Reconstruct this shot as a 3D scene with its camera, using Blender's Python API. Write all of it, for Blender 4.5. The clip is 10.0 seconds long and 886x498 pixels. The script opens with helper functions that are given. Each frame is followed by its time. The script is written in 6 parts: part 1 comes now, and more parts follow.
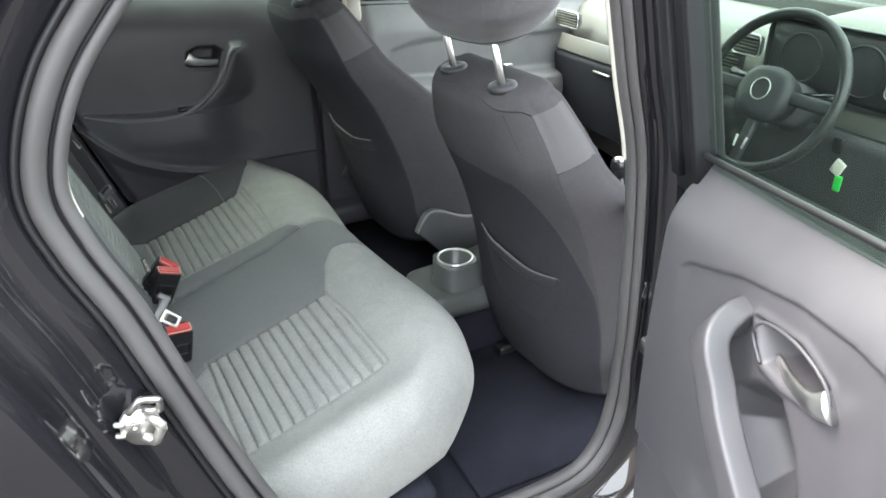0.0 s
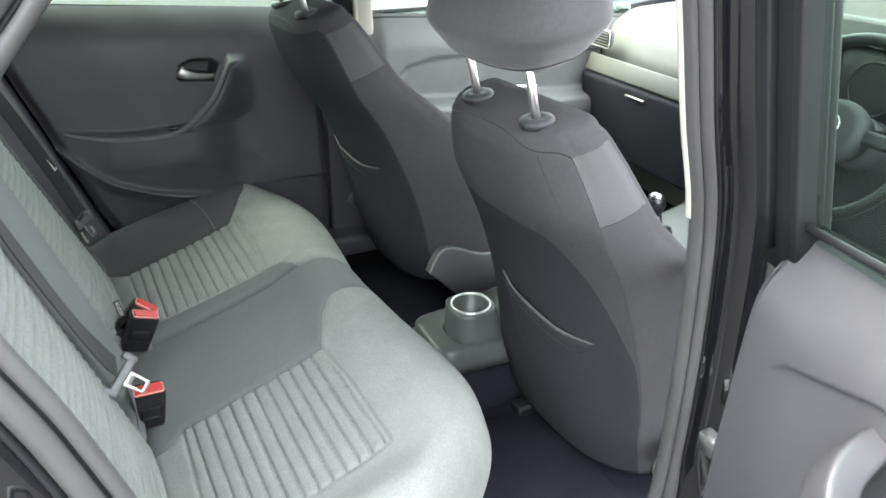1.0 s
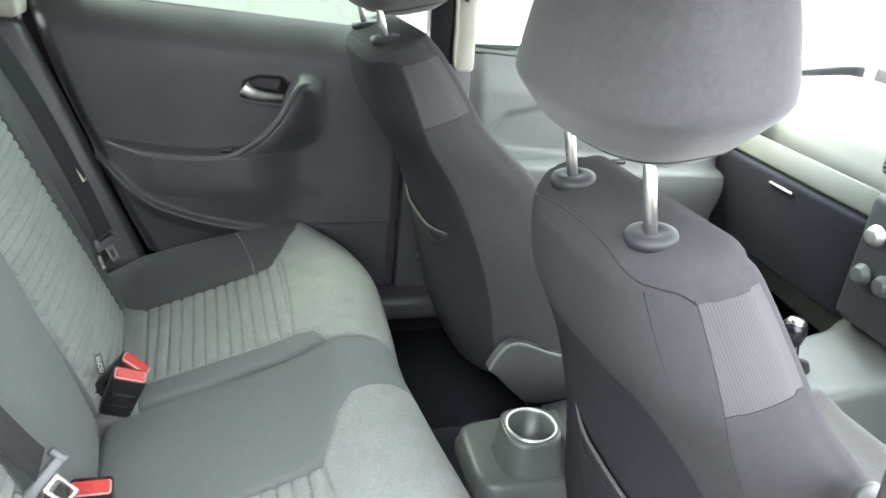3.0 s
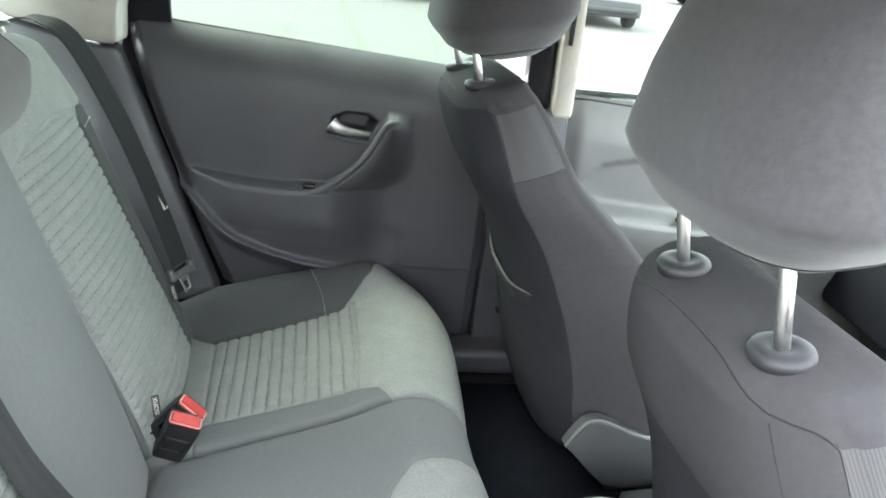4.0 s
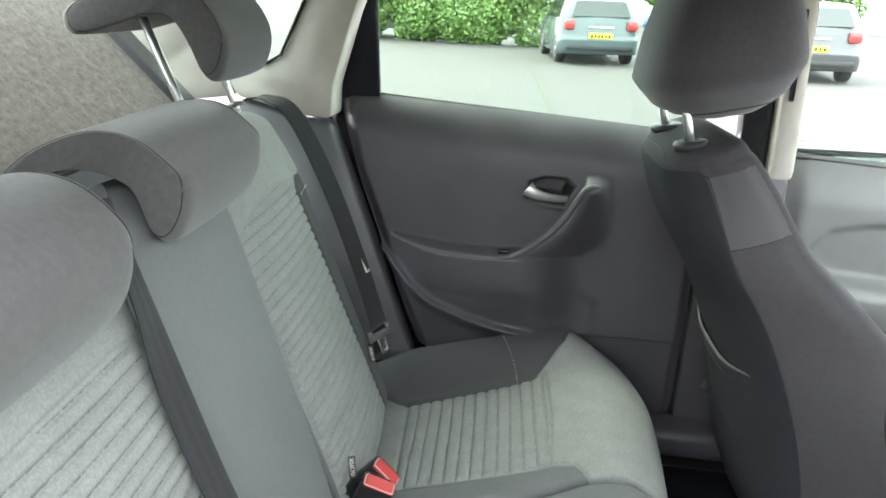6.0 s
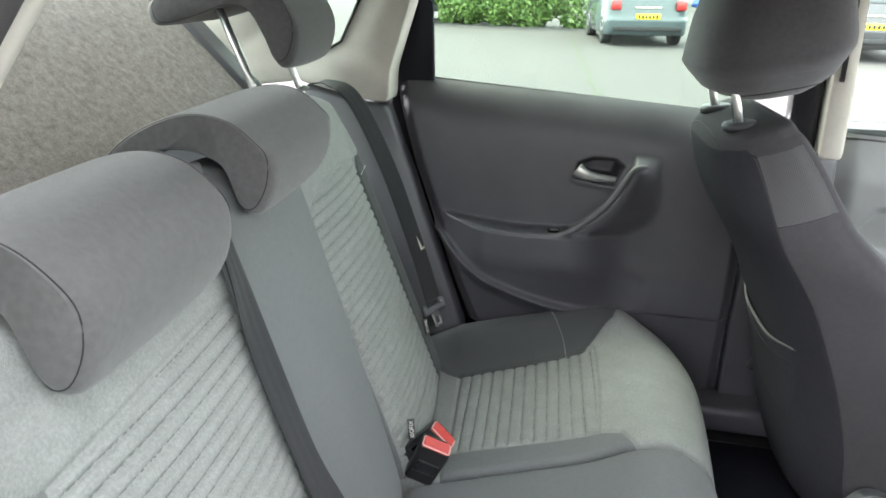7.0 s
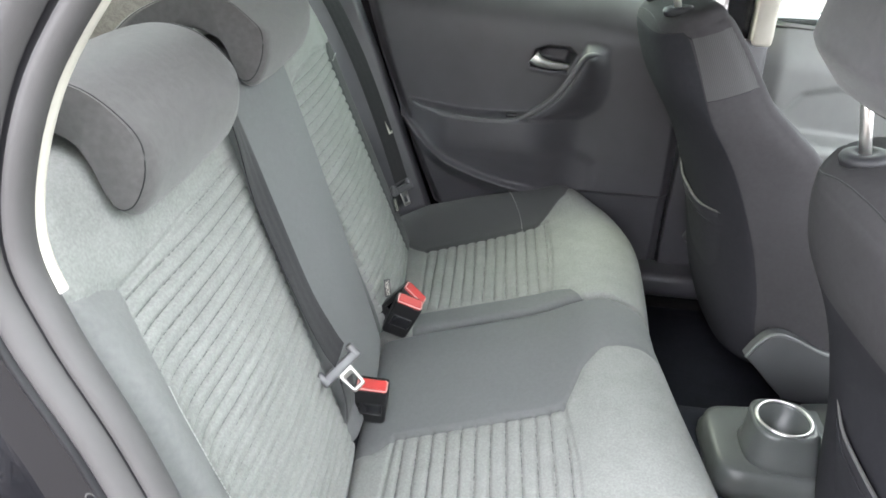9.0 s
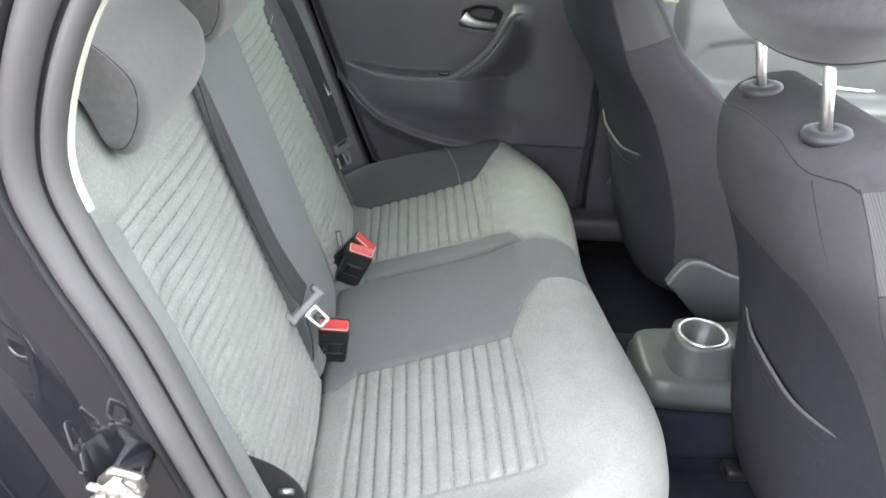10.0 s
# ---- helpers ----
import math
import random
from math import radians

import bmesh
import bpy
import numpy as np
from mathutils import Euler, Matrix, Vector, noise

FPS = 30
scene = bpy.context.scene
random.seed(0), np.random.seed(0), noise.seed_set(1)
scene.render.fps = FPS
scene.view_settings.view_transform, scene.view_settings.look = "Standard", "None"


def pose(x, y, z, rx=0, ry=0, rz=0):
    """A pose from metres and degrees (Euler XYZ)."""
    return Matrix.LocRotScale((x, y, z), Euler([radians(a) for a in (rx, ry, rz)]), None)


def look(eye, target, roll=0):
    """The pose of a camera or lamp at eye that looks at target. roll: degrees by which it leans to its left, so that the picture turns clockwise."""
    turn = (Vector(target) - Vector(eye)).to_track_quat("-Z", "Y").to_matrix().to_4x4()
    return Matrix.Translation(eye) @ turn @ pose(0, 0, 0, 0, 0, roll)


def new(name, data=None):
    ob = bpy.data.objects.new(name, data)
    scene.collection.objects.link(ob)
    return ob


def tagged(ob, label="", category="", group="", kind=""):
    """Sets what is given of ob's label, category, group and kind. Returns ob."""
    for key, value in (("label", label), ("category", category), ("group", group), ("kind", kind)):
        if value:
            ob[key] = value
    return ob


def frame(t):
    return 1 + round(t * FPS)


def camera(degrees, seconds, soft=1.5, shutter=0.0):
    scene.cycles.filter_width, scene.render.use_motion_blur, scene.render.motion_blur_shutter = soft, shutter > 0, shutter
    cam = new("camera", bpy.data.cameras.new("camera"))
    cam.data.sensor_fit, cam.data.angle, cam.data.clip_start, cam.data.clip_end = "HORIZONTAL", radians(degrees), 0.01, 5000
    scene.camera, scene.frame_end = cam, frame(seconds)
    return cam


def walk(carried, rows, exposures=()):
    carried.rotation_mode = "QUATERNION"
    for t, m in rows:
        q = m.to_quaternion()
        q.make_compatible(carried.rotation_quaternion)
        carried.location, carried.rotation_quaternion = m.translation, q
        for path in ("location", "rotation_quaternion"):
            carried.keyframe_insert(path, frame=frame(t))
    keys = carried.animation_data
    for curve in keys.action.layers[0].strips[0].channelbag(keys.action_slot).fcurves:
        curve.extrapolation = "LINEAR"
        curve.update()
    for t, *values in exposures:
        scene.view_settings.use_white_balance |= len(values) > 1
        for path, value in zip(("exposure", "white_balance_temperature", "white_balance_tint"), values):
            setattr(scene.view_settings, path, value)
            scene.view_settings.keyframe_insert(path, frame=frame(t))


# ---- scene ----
cam = camera(64.1, 10.0, soft=1.7)
PATH = [
    (0, (0.003, -1.475, 1.368), (0.761, 0.119, 0.43), -1.2),
    (0.5, (0.032, -1.364, 1.359), (0.793, 0.226, 0.414), -0.4),
    (1, (0.083, -1.274, 1.343), (0.826, 0.343, 0.429), -0.0),
    (1.5, (0.155, -1.176, 1.333), (0.855, 0.472, 0.442), 1.2),
    (2, (0.199, -1.1, 1.327), (0.839, 0.58, 0.45), 2.5),
    (3.3, (0.271, -0.938, 1.3), (0.703, 0.824, 0.459), 5.8),
    (3.5, (0.275, -0.912, 1.304), (0.661, 0.864, 0.471), 6.1),
    (4, (0.281, -0.869, 1.31), (0.545, 0.945, 0.51), 6.6),
    (4.5, (0.285, -0.836, 1.309), (0.403, 1.011, 0.55), 6.2),
    (5, (0.274, -0.816, 1.305), (0.243, 1.05, 0.584), 4.7),
    (5.5, (0.262, -0.816, 1.3), (0.113, 1.058, 0.616), 3.1),
    (6, (0.26, -0.832, 1.299), (-0.005, 1.035, 0.631), 1.8),
    (7.5, (0.244, -0.936, 1.311), (-0.142, 0.873, 0.551), 0.7),
    (8, (0.243, -0.969, 1.305), (-0.105, 0.822, 0.486), 1.1),
    (8.5, (0.25, -1.009, 1.302), (-0.044, 0.759, 0.415), 1.8),
    (9, (0.253, -1.055, 1.306), (0.02, 0.692, 0.361), 1.7),
    (9.5, (0.241, -1.114, 1.306), (0.113, 0.627, 0.329), 1.7),
    (10, (0.224, -1.162, 1.303), (0.201, 0.568, 0.3), 2.1),
]
EXPOSURE = [(0, 3.05, 6400, 9), (1, 3.26, 6400, 8), (2, 3.48, 6400, 8), (3.5, 3.63, 6350, 8), (4.5, 3.65, 6350, 8), (5.5, 3.54, 6400, 9), (7.5, 3.37, 6500, 12), (9, 3.54, 6500, 13), (10, 3.57, 6500, 13)]
walk(cam, [(t, look(eye, target, roll)) for t, eye, target, roll in PATH], EXPOSURE)

# ---- world, sun, exposure ----
world = bpy.data.worlds.new("overcast_sky")
scene.world = world
world.use_nodes = True
wn = world.node_tree.nodes
wl = world.node_tree.links
sky = wn.new("ShaderNodeTexSky")
sky.sky_type = "NISHITA"
sky.sun_disc = False
sky.sun_elevation = radians(54)
sky.sun_rotation = radians(309)
sky.dust_density = 4.0
sky.air_density = 1.0
soften = wn.new("ShaderNodeMixRGB")
soften.inputs["Fac"].default_value = 0.82
soften.inputs["Color2"].default_value = (7.75, 7.95, 8.1, 1)
wl.new(sky.outputs["Color"], soften.inputs["Color1"])
wl.new(soften.outputs["Color"], wn["Background"].inputs["Color"])
wn["Background"].inputs["Strength"].default_value = 0.175
sun_data = bpy.data.lights.new("sun", "SUN")
sun_data.energy = 1.45
sun_data.angle = radians(40)
sun_data.color = (1.0, 0.91, 0.79)
sun = new("sun", sun_data)
sun.matrix_world = look((0, 0, 10), (3.1, -2.5, 5.0))


# ---- material helpers ----
def shader(name, rough=0.6, metal=0.0):
    m = bpy.data.materials.new(name)
    m.use_nodes = True
    b = m.node_tree.nodes["Principled BSDF"]
    b.inputs["Roughness"].default_value = rough
    b.inputs["Metallic"].default_value = metal
    return m, m.node_tree.nodes, m.node_tree.links, b


def ramp(nodes, links, source, stops):
    r = nodes.new("ShaderNodeValToRGB")
    while len(r.color_ramp.elements) < len(stops):
        r.color_ramp.elements.new(0.5)
    for e, (p, c) in zip(r.color_ramp.elements, stops):
        e.position = p
        e.color = (*c, 1)
    links.new(source, r.inputs["Fac"])
    return r.outputs["Color"]


def noise_tex(nodes, links, scale, detail=4.0, rough=0.6, stretch=(1, 1, 1)):
    co = nodes.new("ShaderNodeTexCoord")
    mp = nodes.new("ShaderNodeMapping")
    mp.inputs["Scale"].default_value = stretch
    links.new(co.outputs["Object"], mp.inputs["Vector"])
    n = nodes.new("ShaderNodeTexNoise")
    n.inputs["Scale"].default_value = scale
    n.inputs["Detail"].default_value = detail
    n.inputs["Roughness"].default_value = rough
    links.new(mp.outputs["Vector"], n.inputs["Vector"])
    return n.outputs["Fac"]


def bump(nodes, links, b, height, strength, distance):
    bp = nodes.new("ShaderNodeBump")
    bp.inputs["Strength"].default_value = strength
    bp.inputs["Distance"].default_value = distance
    links.new(height, bp.inputs["Height"])
    links.new(bp.outputs["Normal"], b.inputs["Normal"])
    return bp


def scaled(c, k):
    return tuple(min(1.0, v * k) for v in c)


def mixed(nodes, links, fac, a, b, mode="MIX"):
    n = nodes.new("ShaderNodeMixRGB")
    n.blend_type = mode
    if isinstance(fac, float):
        n.inputs["Fac"].default_value = fac
    else:
        links.new(fac, n.inputs["Fac"])
    for key, v in (("Color1", a), ("Color2", b)):
        if isinstance(v, tuple):
            n.inputs[key].default_value = (*v, 1)
        else:
            links.new(v, n.inputs[key])
    return n.outputs["Color"]


def calc(nodes, links, op, a, b):
    n = nodes.new("ShaderNodeMath")
    n.operation = op
    for i, v in enumerate((a, b)):
        if isinstance(v, (int, float)):
            n.inputs[i].default_value = v
        else:
            links.new(v, n.inputs[i])
    return n.outputs[0]


def plastic(name, colour, rough=0.5, grain=900.0, depth=0.0004, patch=0.12, spec=0.5):
    """Grained moulded plastic with faint scuffs."""
    m, n, l, b = shader(name, rough)
    big = noise_tex(n, l, 9.0, 5.0)
    fine = noise_tex(n, l, grain, 2.0)
    l.new(ramp(n, l, big, ((0.3, scaled(colour, 1 - patch)), (0.7, scaled(colour, 1 + patch)))), b.inputs["Base Color"])
    l.new(ramp(n, l, big, ((0.3, (rough - 0.06,) * 3), (0.7, (rough + 0.08,) * 3))), b.inputs["Roughness"])
    b.inputs["Specular IOR Level"].default_value = spec
    bump(n, l, b, fine, 0.35, depth)
    return m


def woven(colour, name, depth=0.0006, mottle=0.18, sheen=0.25):
    """Short woven or brushed fabric."""
    m, n, l, b = shader(name, 0.9)
    big = noise_tex(n, l, 14.0, 6.0, 0.65)
    weave = noise_tex(n, l, 1100.0, 2.0)
    mid = noise_tex(n, l, 130.0, 4.0)
    base = ramp(n, l, big, ((0.3, scaled(colour, 1 - mottle)), (0.7, scaled(colour, 1 + mottle))))
    l.new(mixed(n, l, 0.35, base, ramp(n, l, mid, ((0.35, scaled(colour, 0.75)), (0.65, scaled(colour, 1.25))))), b.inputs["Base Color"])
    b.inputs["Sheen Weight"].default_value = sheen
    b.inputs["Sheen Roughness"].default_value = 0.5
    b.inputs["Specular IOR Level"].default_value = 0.15
    bump(n, l, b, weave, 0.5, depth)
    return m


def two_tone(name, dark, pale):
    """Seat cover: attribute 'pale' is the distance inside the pale suede-like inlay (far below zero: charcoal side cloth, far above: plain grey),
    'seam' the distance from a stitched valley, whose thread is dark."""
    m, n, l, b = shader(name, 0.92)
    at = n.new("ShaderNodeAttribute")
    at.attribute_name = "pale"
    big = noise_tex(n, l, 22.0, 8.0, 0.7)
    mid = noise_tex(n, l, 150.0, 4.0)
    weave = noise_tex(n, l, 1000.0, 2.0)
    soft = ramp(n, l, big, ((0.3, scaled(pale, 0.84)), (0.7, scaled(pale, 1.12))))
    soft = mixed(n, l, 0.45, soft, ramp(n, l, noise_tex(n, l, 320.0, 4.0, 0.7), ((0.35, scaled(pale, 0.72)), (0.65, scaled(pale, 1.28)))))
    hard = ramp(n, l, mid, ((0.3, scaled(dark, 0.95)), (0.7, scaled(dark, 1.05))))
    inside = calc(n, l, "GREATER_THAN", at.outputs["Fac"], 0.0)
    outer = calc(n, l, "LESS_THAN", at.outputs["Fac"], -0.5)
    hard = mixed(n, l, outer, hard, scaled(dark, 0.46))
    cloth = mixed(n, l, inside, hard, soft)
    plain = calc(n, l, "GREATER_THAN", at.outputs["Fac"], 5.0)
    cloth = mixed(n, l, plain, cloth, ramp(n, l, mid, ((0.3, (0.150, 0.152, 0.150)), (0.7, (0.172, 0.174, 0.172)))))
    st = n.new("ShaderNodeAttribute")
    st.attribute_name = "seam"
    stitch = noise_tex(n, l, 210.0, 2.0)
    thread = calc(n, l, "LESS_THAN", st.outputs["Fac"], calc(n, l, "ADD", 0.0007, calc(n, l, "MULTIPLY", calc(n, l, "SUBTRACT", stitch, 0.5), 0.003)))
    near = calc(n, l, "MAXIMUM", calc(n, l, "SUBTRACT", 1.0, calc(n, l, "MULTIPLY", st.outputs["Fac"], 150.0)), 0.0)
    pucker = calc(n, l, "MULTIPLY", near, calc(n, l, "MULTIPLY", stitch, 1.4))
    l.new(mixed(n, l, thread, cloth, scaled(pale, 0.58)), b.inputs["Base Color"])
    b.inputs["Sheen Weight"].default_value = 0.08
    b.inputs["Sheen Roughness"].default_value = 0.5
    b.inputs["Specular IOR Level"].default_value = 0.12
    bump(n, l, b, calc(n, l, "ADD", calc(n, l, "ADD", weave, pucker), calc(n, l, "MULTIPLY", mid, 1.2)), 0.5, 0.0008)
    return m


def tinted_glass(name, tint, gloss=0.9):
    m = bpy.data.materials.new(name)
    m.use_nodes = True
    n, l = m.node_tree.nodes, m.node_tree.links
    n.remove(n["Principled BSDF"])
    tr = n.new("ShaderNodeBsdfTransparent")
    tr.inputs["Color"].default_value = (*tint, 1)
    gl = n.new("ShaderNodeBsdfGlossy")
    gl.inputs["Roughness"].default_value = 0.02
    gl.inputs["Color"].default_value = (gloss, gloss, gloss, 1)
    lw = n.new("ShaderNodeLayerWeight")
    lw.inputs["Blend"].default_value = 0.5
    edge = calc(n, l, "ADD", calc(n, l, "MULTIPLY", calc(n, l, "POWER", lw.outputs["Facing"], 5.0), 0.45), 0.02)
    mx = n.new("ShaderNodeMixShader")
    l.new(edge, mx.inputs[0])
    l.new(tr.outputs[0], mx.inputs[1])
    l.new(gl.outputs[0], mx.inputs[2])
    l.new(mx.outputs[0], n["Material Output"].inputs["Surface"])
    return m


def metal(name, colour, rough=0.2):
    m, n, l, b = shader(name, rough, 1.0)
    s = noise_tex(n, l, 60.0, 5.0)
    l.new(ramp(n, l, s, ((0.3, scaled(colour, 0.85)), (0.7, colour))), b.inputs["Base Color"])
    l.new(ramp(n, l, s, ((0.3, (rough,) * 3), (0.75, (rough + 0.15,) * 3))), b.inputs["Roughness"])
    return m


def paint(name, colour, flake=0.1, rough=0.25, coat=1.5):
    m, n, l, b = shader(name, rough)
    s = noise_tex(n, l, 5.0, 6.0)
    l.new(ramp(n, l, s, ((0.3, scaled(colour, 1 - flake)), (0.7, scaled(colour, 1 + flake)))), b.inputs["Base Color"])
    b.inputs["Specular IOR Level"].default_value = 0.15
    b.inputs["Coat Weight"].default_value = 1.0
    b.inputs["Coat Roughness"].default_value = 0.03
    b.inputs["Coat IOR"].default_value = coat
    return m


SEAT = two_tone("seat_cover", (0.127, 0.130, 0.131), (0.216, 0.219, 0.212))
DARK = woven((0.090, 0.0865, 0.0865), "dark_seat_fabric", mottle=0.05)
# Pocket cloth matched to the darkened seat backs; low shade is in the tone.
PANEL = woven((0.0290, 0.0288, 0.0335), "darkened_seat_panel", mottle=0.08, sheen=0.0)
# Front seat cloth lightened for the light that reaches the head restraints.
HEADREST = woven((0.062, 0.0595, 0.063), "lit_headrest_fabric", mottle=0.05, sheen=0.25)
CARPET = woven((0.0145, 0.0155, 0.0225), "black_carpet", 0.004, 0.3, 0.0)


def felt(name, dark, pale):
    """Coarse needle felt: matted pale and dark fibres with a lumpy surface."""
    m, n, l, b = shader(name, 0.95)
    coarse = noise_tex(n, l, 75.0, 6.0, 0.75)
    fine = noise_tex(n, l, 420.0, 3.0, 0.7)
    both = calc(n, l, "ADD", calc(n, l, "MULTIPLY", coarse, 0.6), calc(n, l, "MULTIPLY", fine, 0.4))
    l.new(ramp(n, l, both, ((0.38, dark), (0.62, pale))), b.inputs["Base Color"])
    b.inputs["Specular IOR Level"].default_value = 0.1
    bump(n, l, b, both, 0.8, 0.0035)
    return m


FELT = felt("grey_needle_felt", (0.076, 0.071, 0.069), (0.162, 0.152, 0.147))
WEB = woven((0.020, 0.0198, 0.0215), "belt_webbing", 0.0004, 0.05, 0.12)
TRIM = plastic("charcoal_trim", (0.0575, 0.0555, 0.0620), 0.42)
TRIM_LOW = plastic("dark_trim", (0.028, 0.028, 0.032), 0.55)
CONSOLE = plastic("grey_console_plastic", (0.080, 0.085, 0.084), 0.36)
PALE_EDGE = plastic("pale_edge_plastic", (0.140, 0.147, 0.144), 0.35)
BEIGE = plastic("pale_pillar_trim", (0.50, 0.475, 0.42), 0.6)
BLANK = plastic("matt_black_panel", (0.016, 0.017, 0.023), 0.7, spec=0.2)
THREAD = plastic("grey_thread", (0.34, 0.34, 0.33), 0.8)
LINER = woven((0.55, 0.53, 0.48), "headliner_cloth", 0.0005, 0.05, 0.1)
RUBBER = plastic("grey_flocked_rubber", (0.064, 0.061, 0.062), 0.55, 1200.0)
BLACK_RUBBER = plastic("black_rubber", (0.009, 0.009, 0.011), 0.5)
GLOSS_BLACK = plastic("gloss_black", (0.012, 0.012, 0.014), 0.2, 900.0, 0.0)
BODY = paint("black_car_paint", (0.008, 0.008, 0.010), coat=1.65)
CHROME = metal("polished_chrome", (0.86, 0.86, 0.86), 0.12)
SATIN = metal("satin_chrome", (0.78, 0.77, 0.75), 0.28)
STEEL = metal("zinc_steel", (0.46, 0.45, 0.43), 0.3)
RED = plastic("red_button", (0.45, 0.045, 0.042), 0.4)
BUCKLE = plastic("black_buckle_plastic", (0.012, 0.012, 0.013), 0.4)
GLASS = tinted_glass("green_tinted_glass", (0.72, 0.80, 0.745))
CLEAR = tinted_glass("clear_glass", (0.90, 0.955, 0.92))


# ---- mesh helpers ----
def mesh_object(name, verts, faces, mat, parent=None, label="", smooth=True, flip=False):
    me = bpy.data.meshes.new(name)
    me.from_pydata([tuple(v) for v in verts], [], faces)
    me.update()
    bm = bmesh.new()
    bm.from_mesh(me)
    bmesh.ops.recalc_face_normals(bm, faces=bm.faces)
    bm.to_mesh(me)
    bm.free()
    for m in (mat if isinstance(mat, (list, tuple)) else (mat,)):
        me.materials.append(m)
    if smooth:
        me.shade_smooth()
    ob = new(name, me)
    if parent is not None:
        ob.parent = parent
    if label:
        ob["label"] = label
    return ob


def part(name, bm, material, parent=None, label="", smooth=True, angle=None):
    me = bpy.data.meshes.new(name)
    bmesh.ops.recalc_face_normals(bm, faces=bm.faces)
    bm.to_mesh(me)
    bm.free()
    for m in (material if isinstance(material, (list, tuple)) else (material,)):
        me.materials.append(m)
    if smooth:
        me.shade_smooth()
        if angle:
            me.set_sharp_from_angle(angle=radians(angle))
    ob = new(name, me)
    if parent is not None:
        ob.parent = parent
    if label:
        ob["label"] = label
    return ob


def thing(name, label, category, at=(0, 0, 0), group="", kind=""):
    ob = new(name)
    ob.location = at
    ob.empty_display_size = 0.05
    return tagged(ob, label, category, group, kind)


def box(cx, cy, cz, sx, sy, sz, bevel=0.0, seg=2, m=None):
    bm = bmesh.new()
    bmesh.ops.create_cube(bm, size=1.0, matrix=Matrix.Diagonal((sx, sy, sz, 1)))
    if bevel:
        bmesh.ops.bevel(bm, geom=bm.edges[:], offset=bevel, segments=seg, affect="EDGES", profile=0.5)
    bmesh.ops.transform(bm, matrix=(m if m is not None else Matrix.Translation((cx, cy, cz))), verts=bm.verts)
    return bm


def catmull(points, n, closed=False):
    """n points along a smooth curve through the given ones."""
    p = [np.array(q, float) for q in points]
    k = len(p)
    spans = k if closed else k - 1
    out = []
    for i in range(n):
        t = i / (n if closed else n - 1) * spans
        j = min(int(t), spans - 1)
        f = t - j
        if closed:
            a, b, c, d = p[(j - 1) % k], p[j], p[(j + 1) % k], p[(j + 2) % k]
        else:
            a, b, c, d = p[max(j - 1, 0)], p[j], p[j + 1], p[min(j + 2, k - 1)]
        out.append(0.5 * (2 * b + (c - a) * f + (2 * a - 5 * b + 4 * c - d) * f * f + (3 * b - a - 3 * c + d) * f ** 3))
    return out


def tube(points, radius, sides=12, closed=False, flat=1.0, up=(0, 0, 1)):
    """bmesh of a round (or flattened) rod along points."""
    bm = bmesh.new()
    rings = []
    k = len(points)
    for i, q in enumerate(points):
        a = points[(i - 1) % k] if closed or i else points[0]
        b = points[(i + 1) % k] if closed or i < k - 1 else points[-1]
        d = Vector(b) - Vector(a)
        d.normalize()
        s = d.cross(Vector(up))
        if s.length < 1e-4:
            s = d.cross(Vector((1, 0, 0)))
        s.normalize()
        u = s.cross(d)
        r = radius[i] if isinstance(radius, (list, tuple)) else radius
        rings.append([bm.verts.new(Vector(q) + s * (r * math.cos(w)) + u * (r * flat * math.sin(w))) for w in (2 * math.pi * j / sides for j in range(sides))])
    for i in range(k if closed else k - 1):
        a, b = rings[i], rings[(i + 1) % k]
        for j in range(sides):
            bm.faces.new((a[j], a[(j + 1) % sides], b[(j + 1) % sides], b[j]))
    if not closed:
        bm.faces.new(rings[0])
        bm.faces.new(rings[-1])
    return bm


def loft(rings, cap=True):
    """Closed rings of equal count joined into a skin."""
    verts, faces = [], []
    k = len(rings[0])
    for r in rings:
        verts += [tuple(v) for v in r]
    for i in range(len(rings) - 1):
        for j in range(k):
            a, b = i * k + j, i * k + (j + 1) % k
            faces.append((a, b, b + k, a + k))
    if cap:
        faces.append(tuple(range(k)))
        faces.append(tuple(range((len(rings) - 1) * k, len(rings) * k)))
    return verts, faces


def lathe(profile, sides=24, m=Matrix()):
    """Turned body about z from (radius, height) pairs."""
    rings = [[m @ Vector((r * math.cos(w), r * math.sin(w), z)) for w in (2 * math.pi * j / sides for j in range(sides))] for r, z in profile]
    return loft(rings)


def rounded(points, r, n=5):
    """A closed 2D polygon with its corners rounded."""
    out = []
    k = len(points)
    for i in range(k):
        p0, p, p1 = (np.array(points[j % k], float) for j in (i - 1, i, i + 1))
        rr = r[i] if isinstance(r, (list, tuple)) else r
        a, b = p0 - p, p1 - p
        la, lb = np.linalg.norm(a), np.linalg.norm(b)
        q = min(rr, la * 0.48, lb * 0.48)
        s, e = p + a / la * q, p + b / lb * q
        for j in range(n):
            t = j / (n - 1)
            out.append((1 - t) ** 2 * s + 2 * t * (1 - t) * p + t * t * e)
    return out


def inside_distance(px, py, poly):
    """Signed distance of points to a polygon, positive inside (numpy arrays)."""
    d = np.full(px.shape, 1e9)
    sign = np.zeros(px.shape, bool)
    k = len(poly)
    for i in range(k):
        (ax, ay), (bx, by) = poly[i], poly[(i + 1) % k]
        ex, ey = bx - ax, by - ay
        wx, wy = px - ax, py - ay
        t = np.clip((wx * ex + wy * ey) / (ex * ex + ey * ey), 0, 1)
        d = np.minimum(d, np.hypot(wx - ex * t, wy - ey * t))
        cross = ((ay > py) != (by > py)) & (px < ex * (py - ay) / (ey if abs(ey) > 1e-9 else 1e-9) + ax)
        sign ^= cross
    return np.where(sign, d, -d)


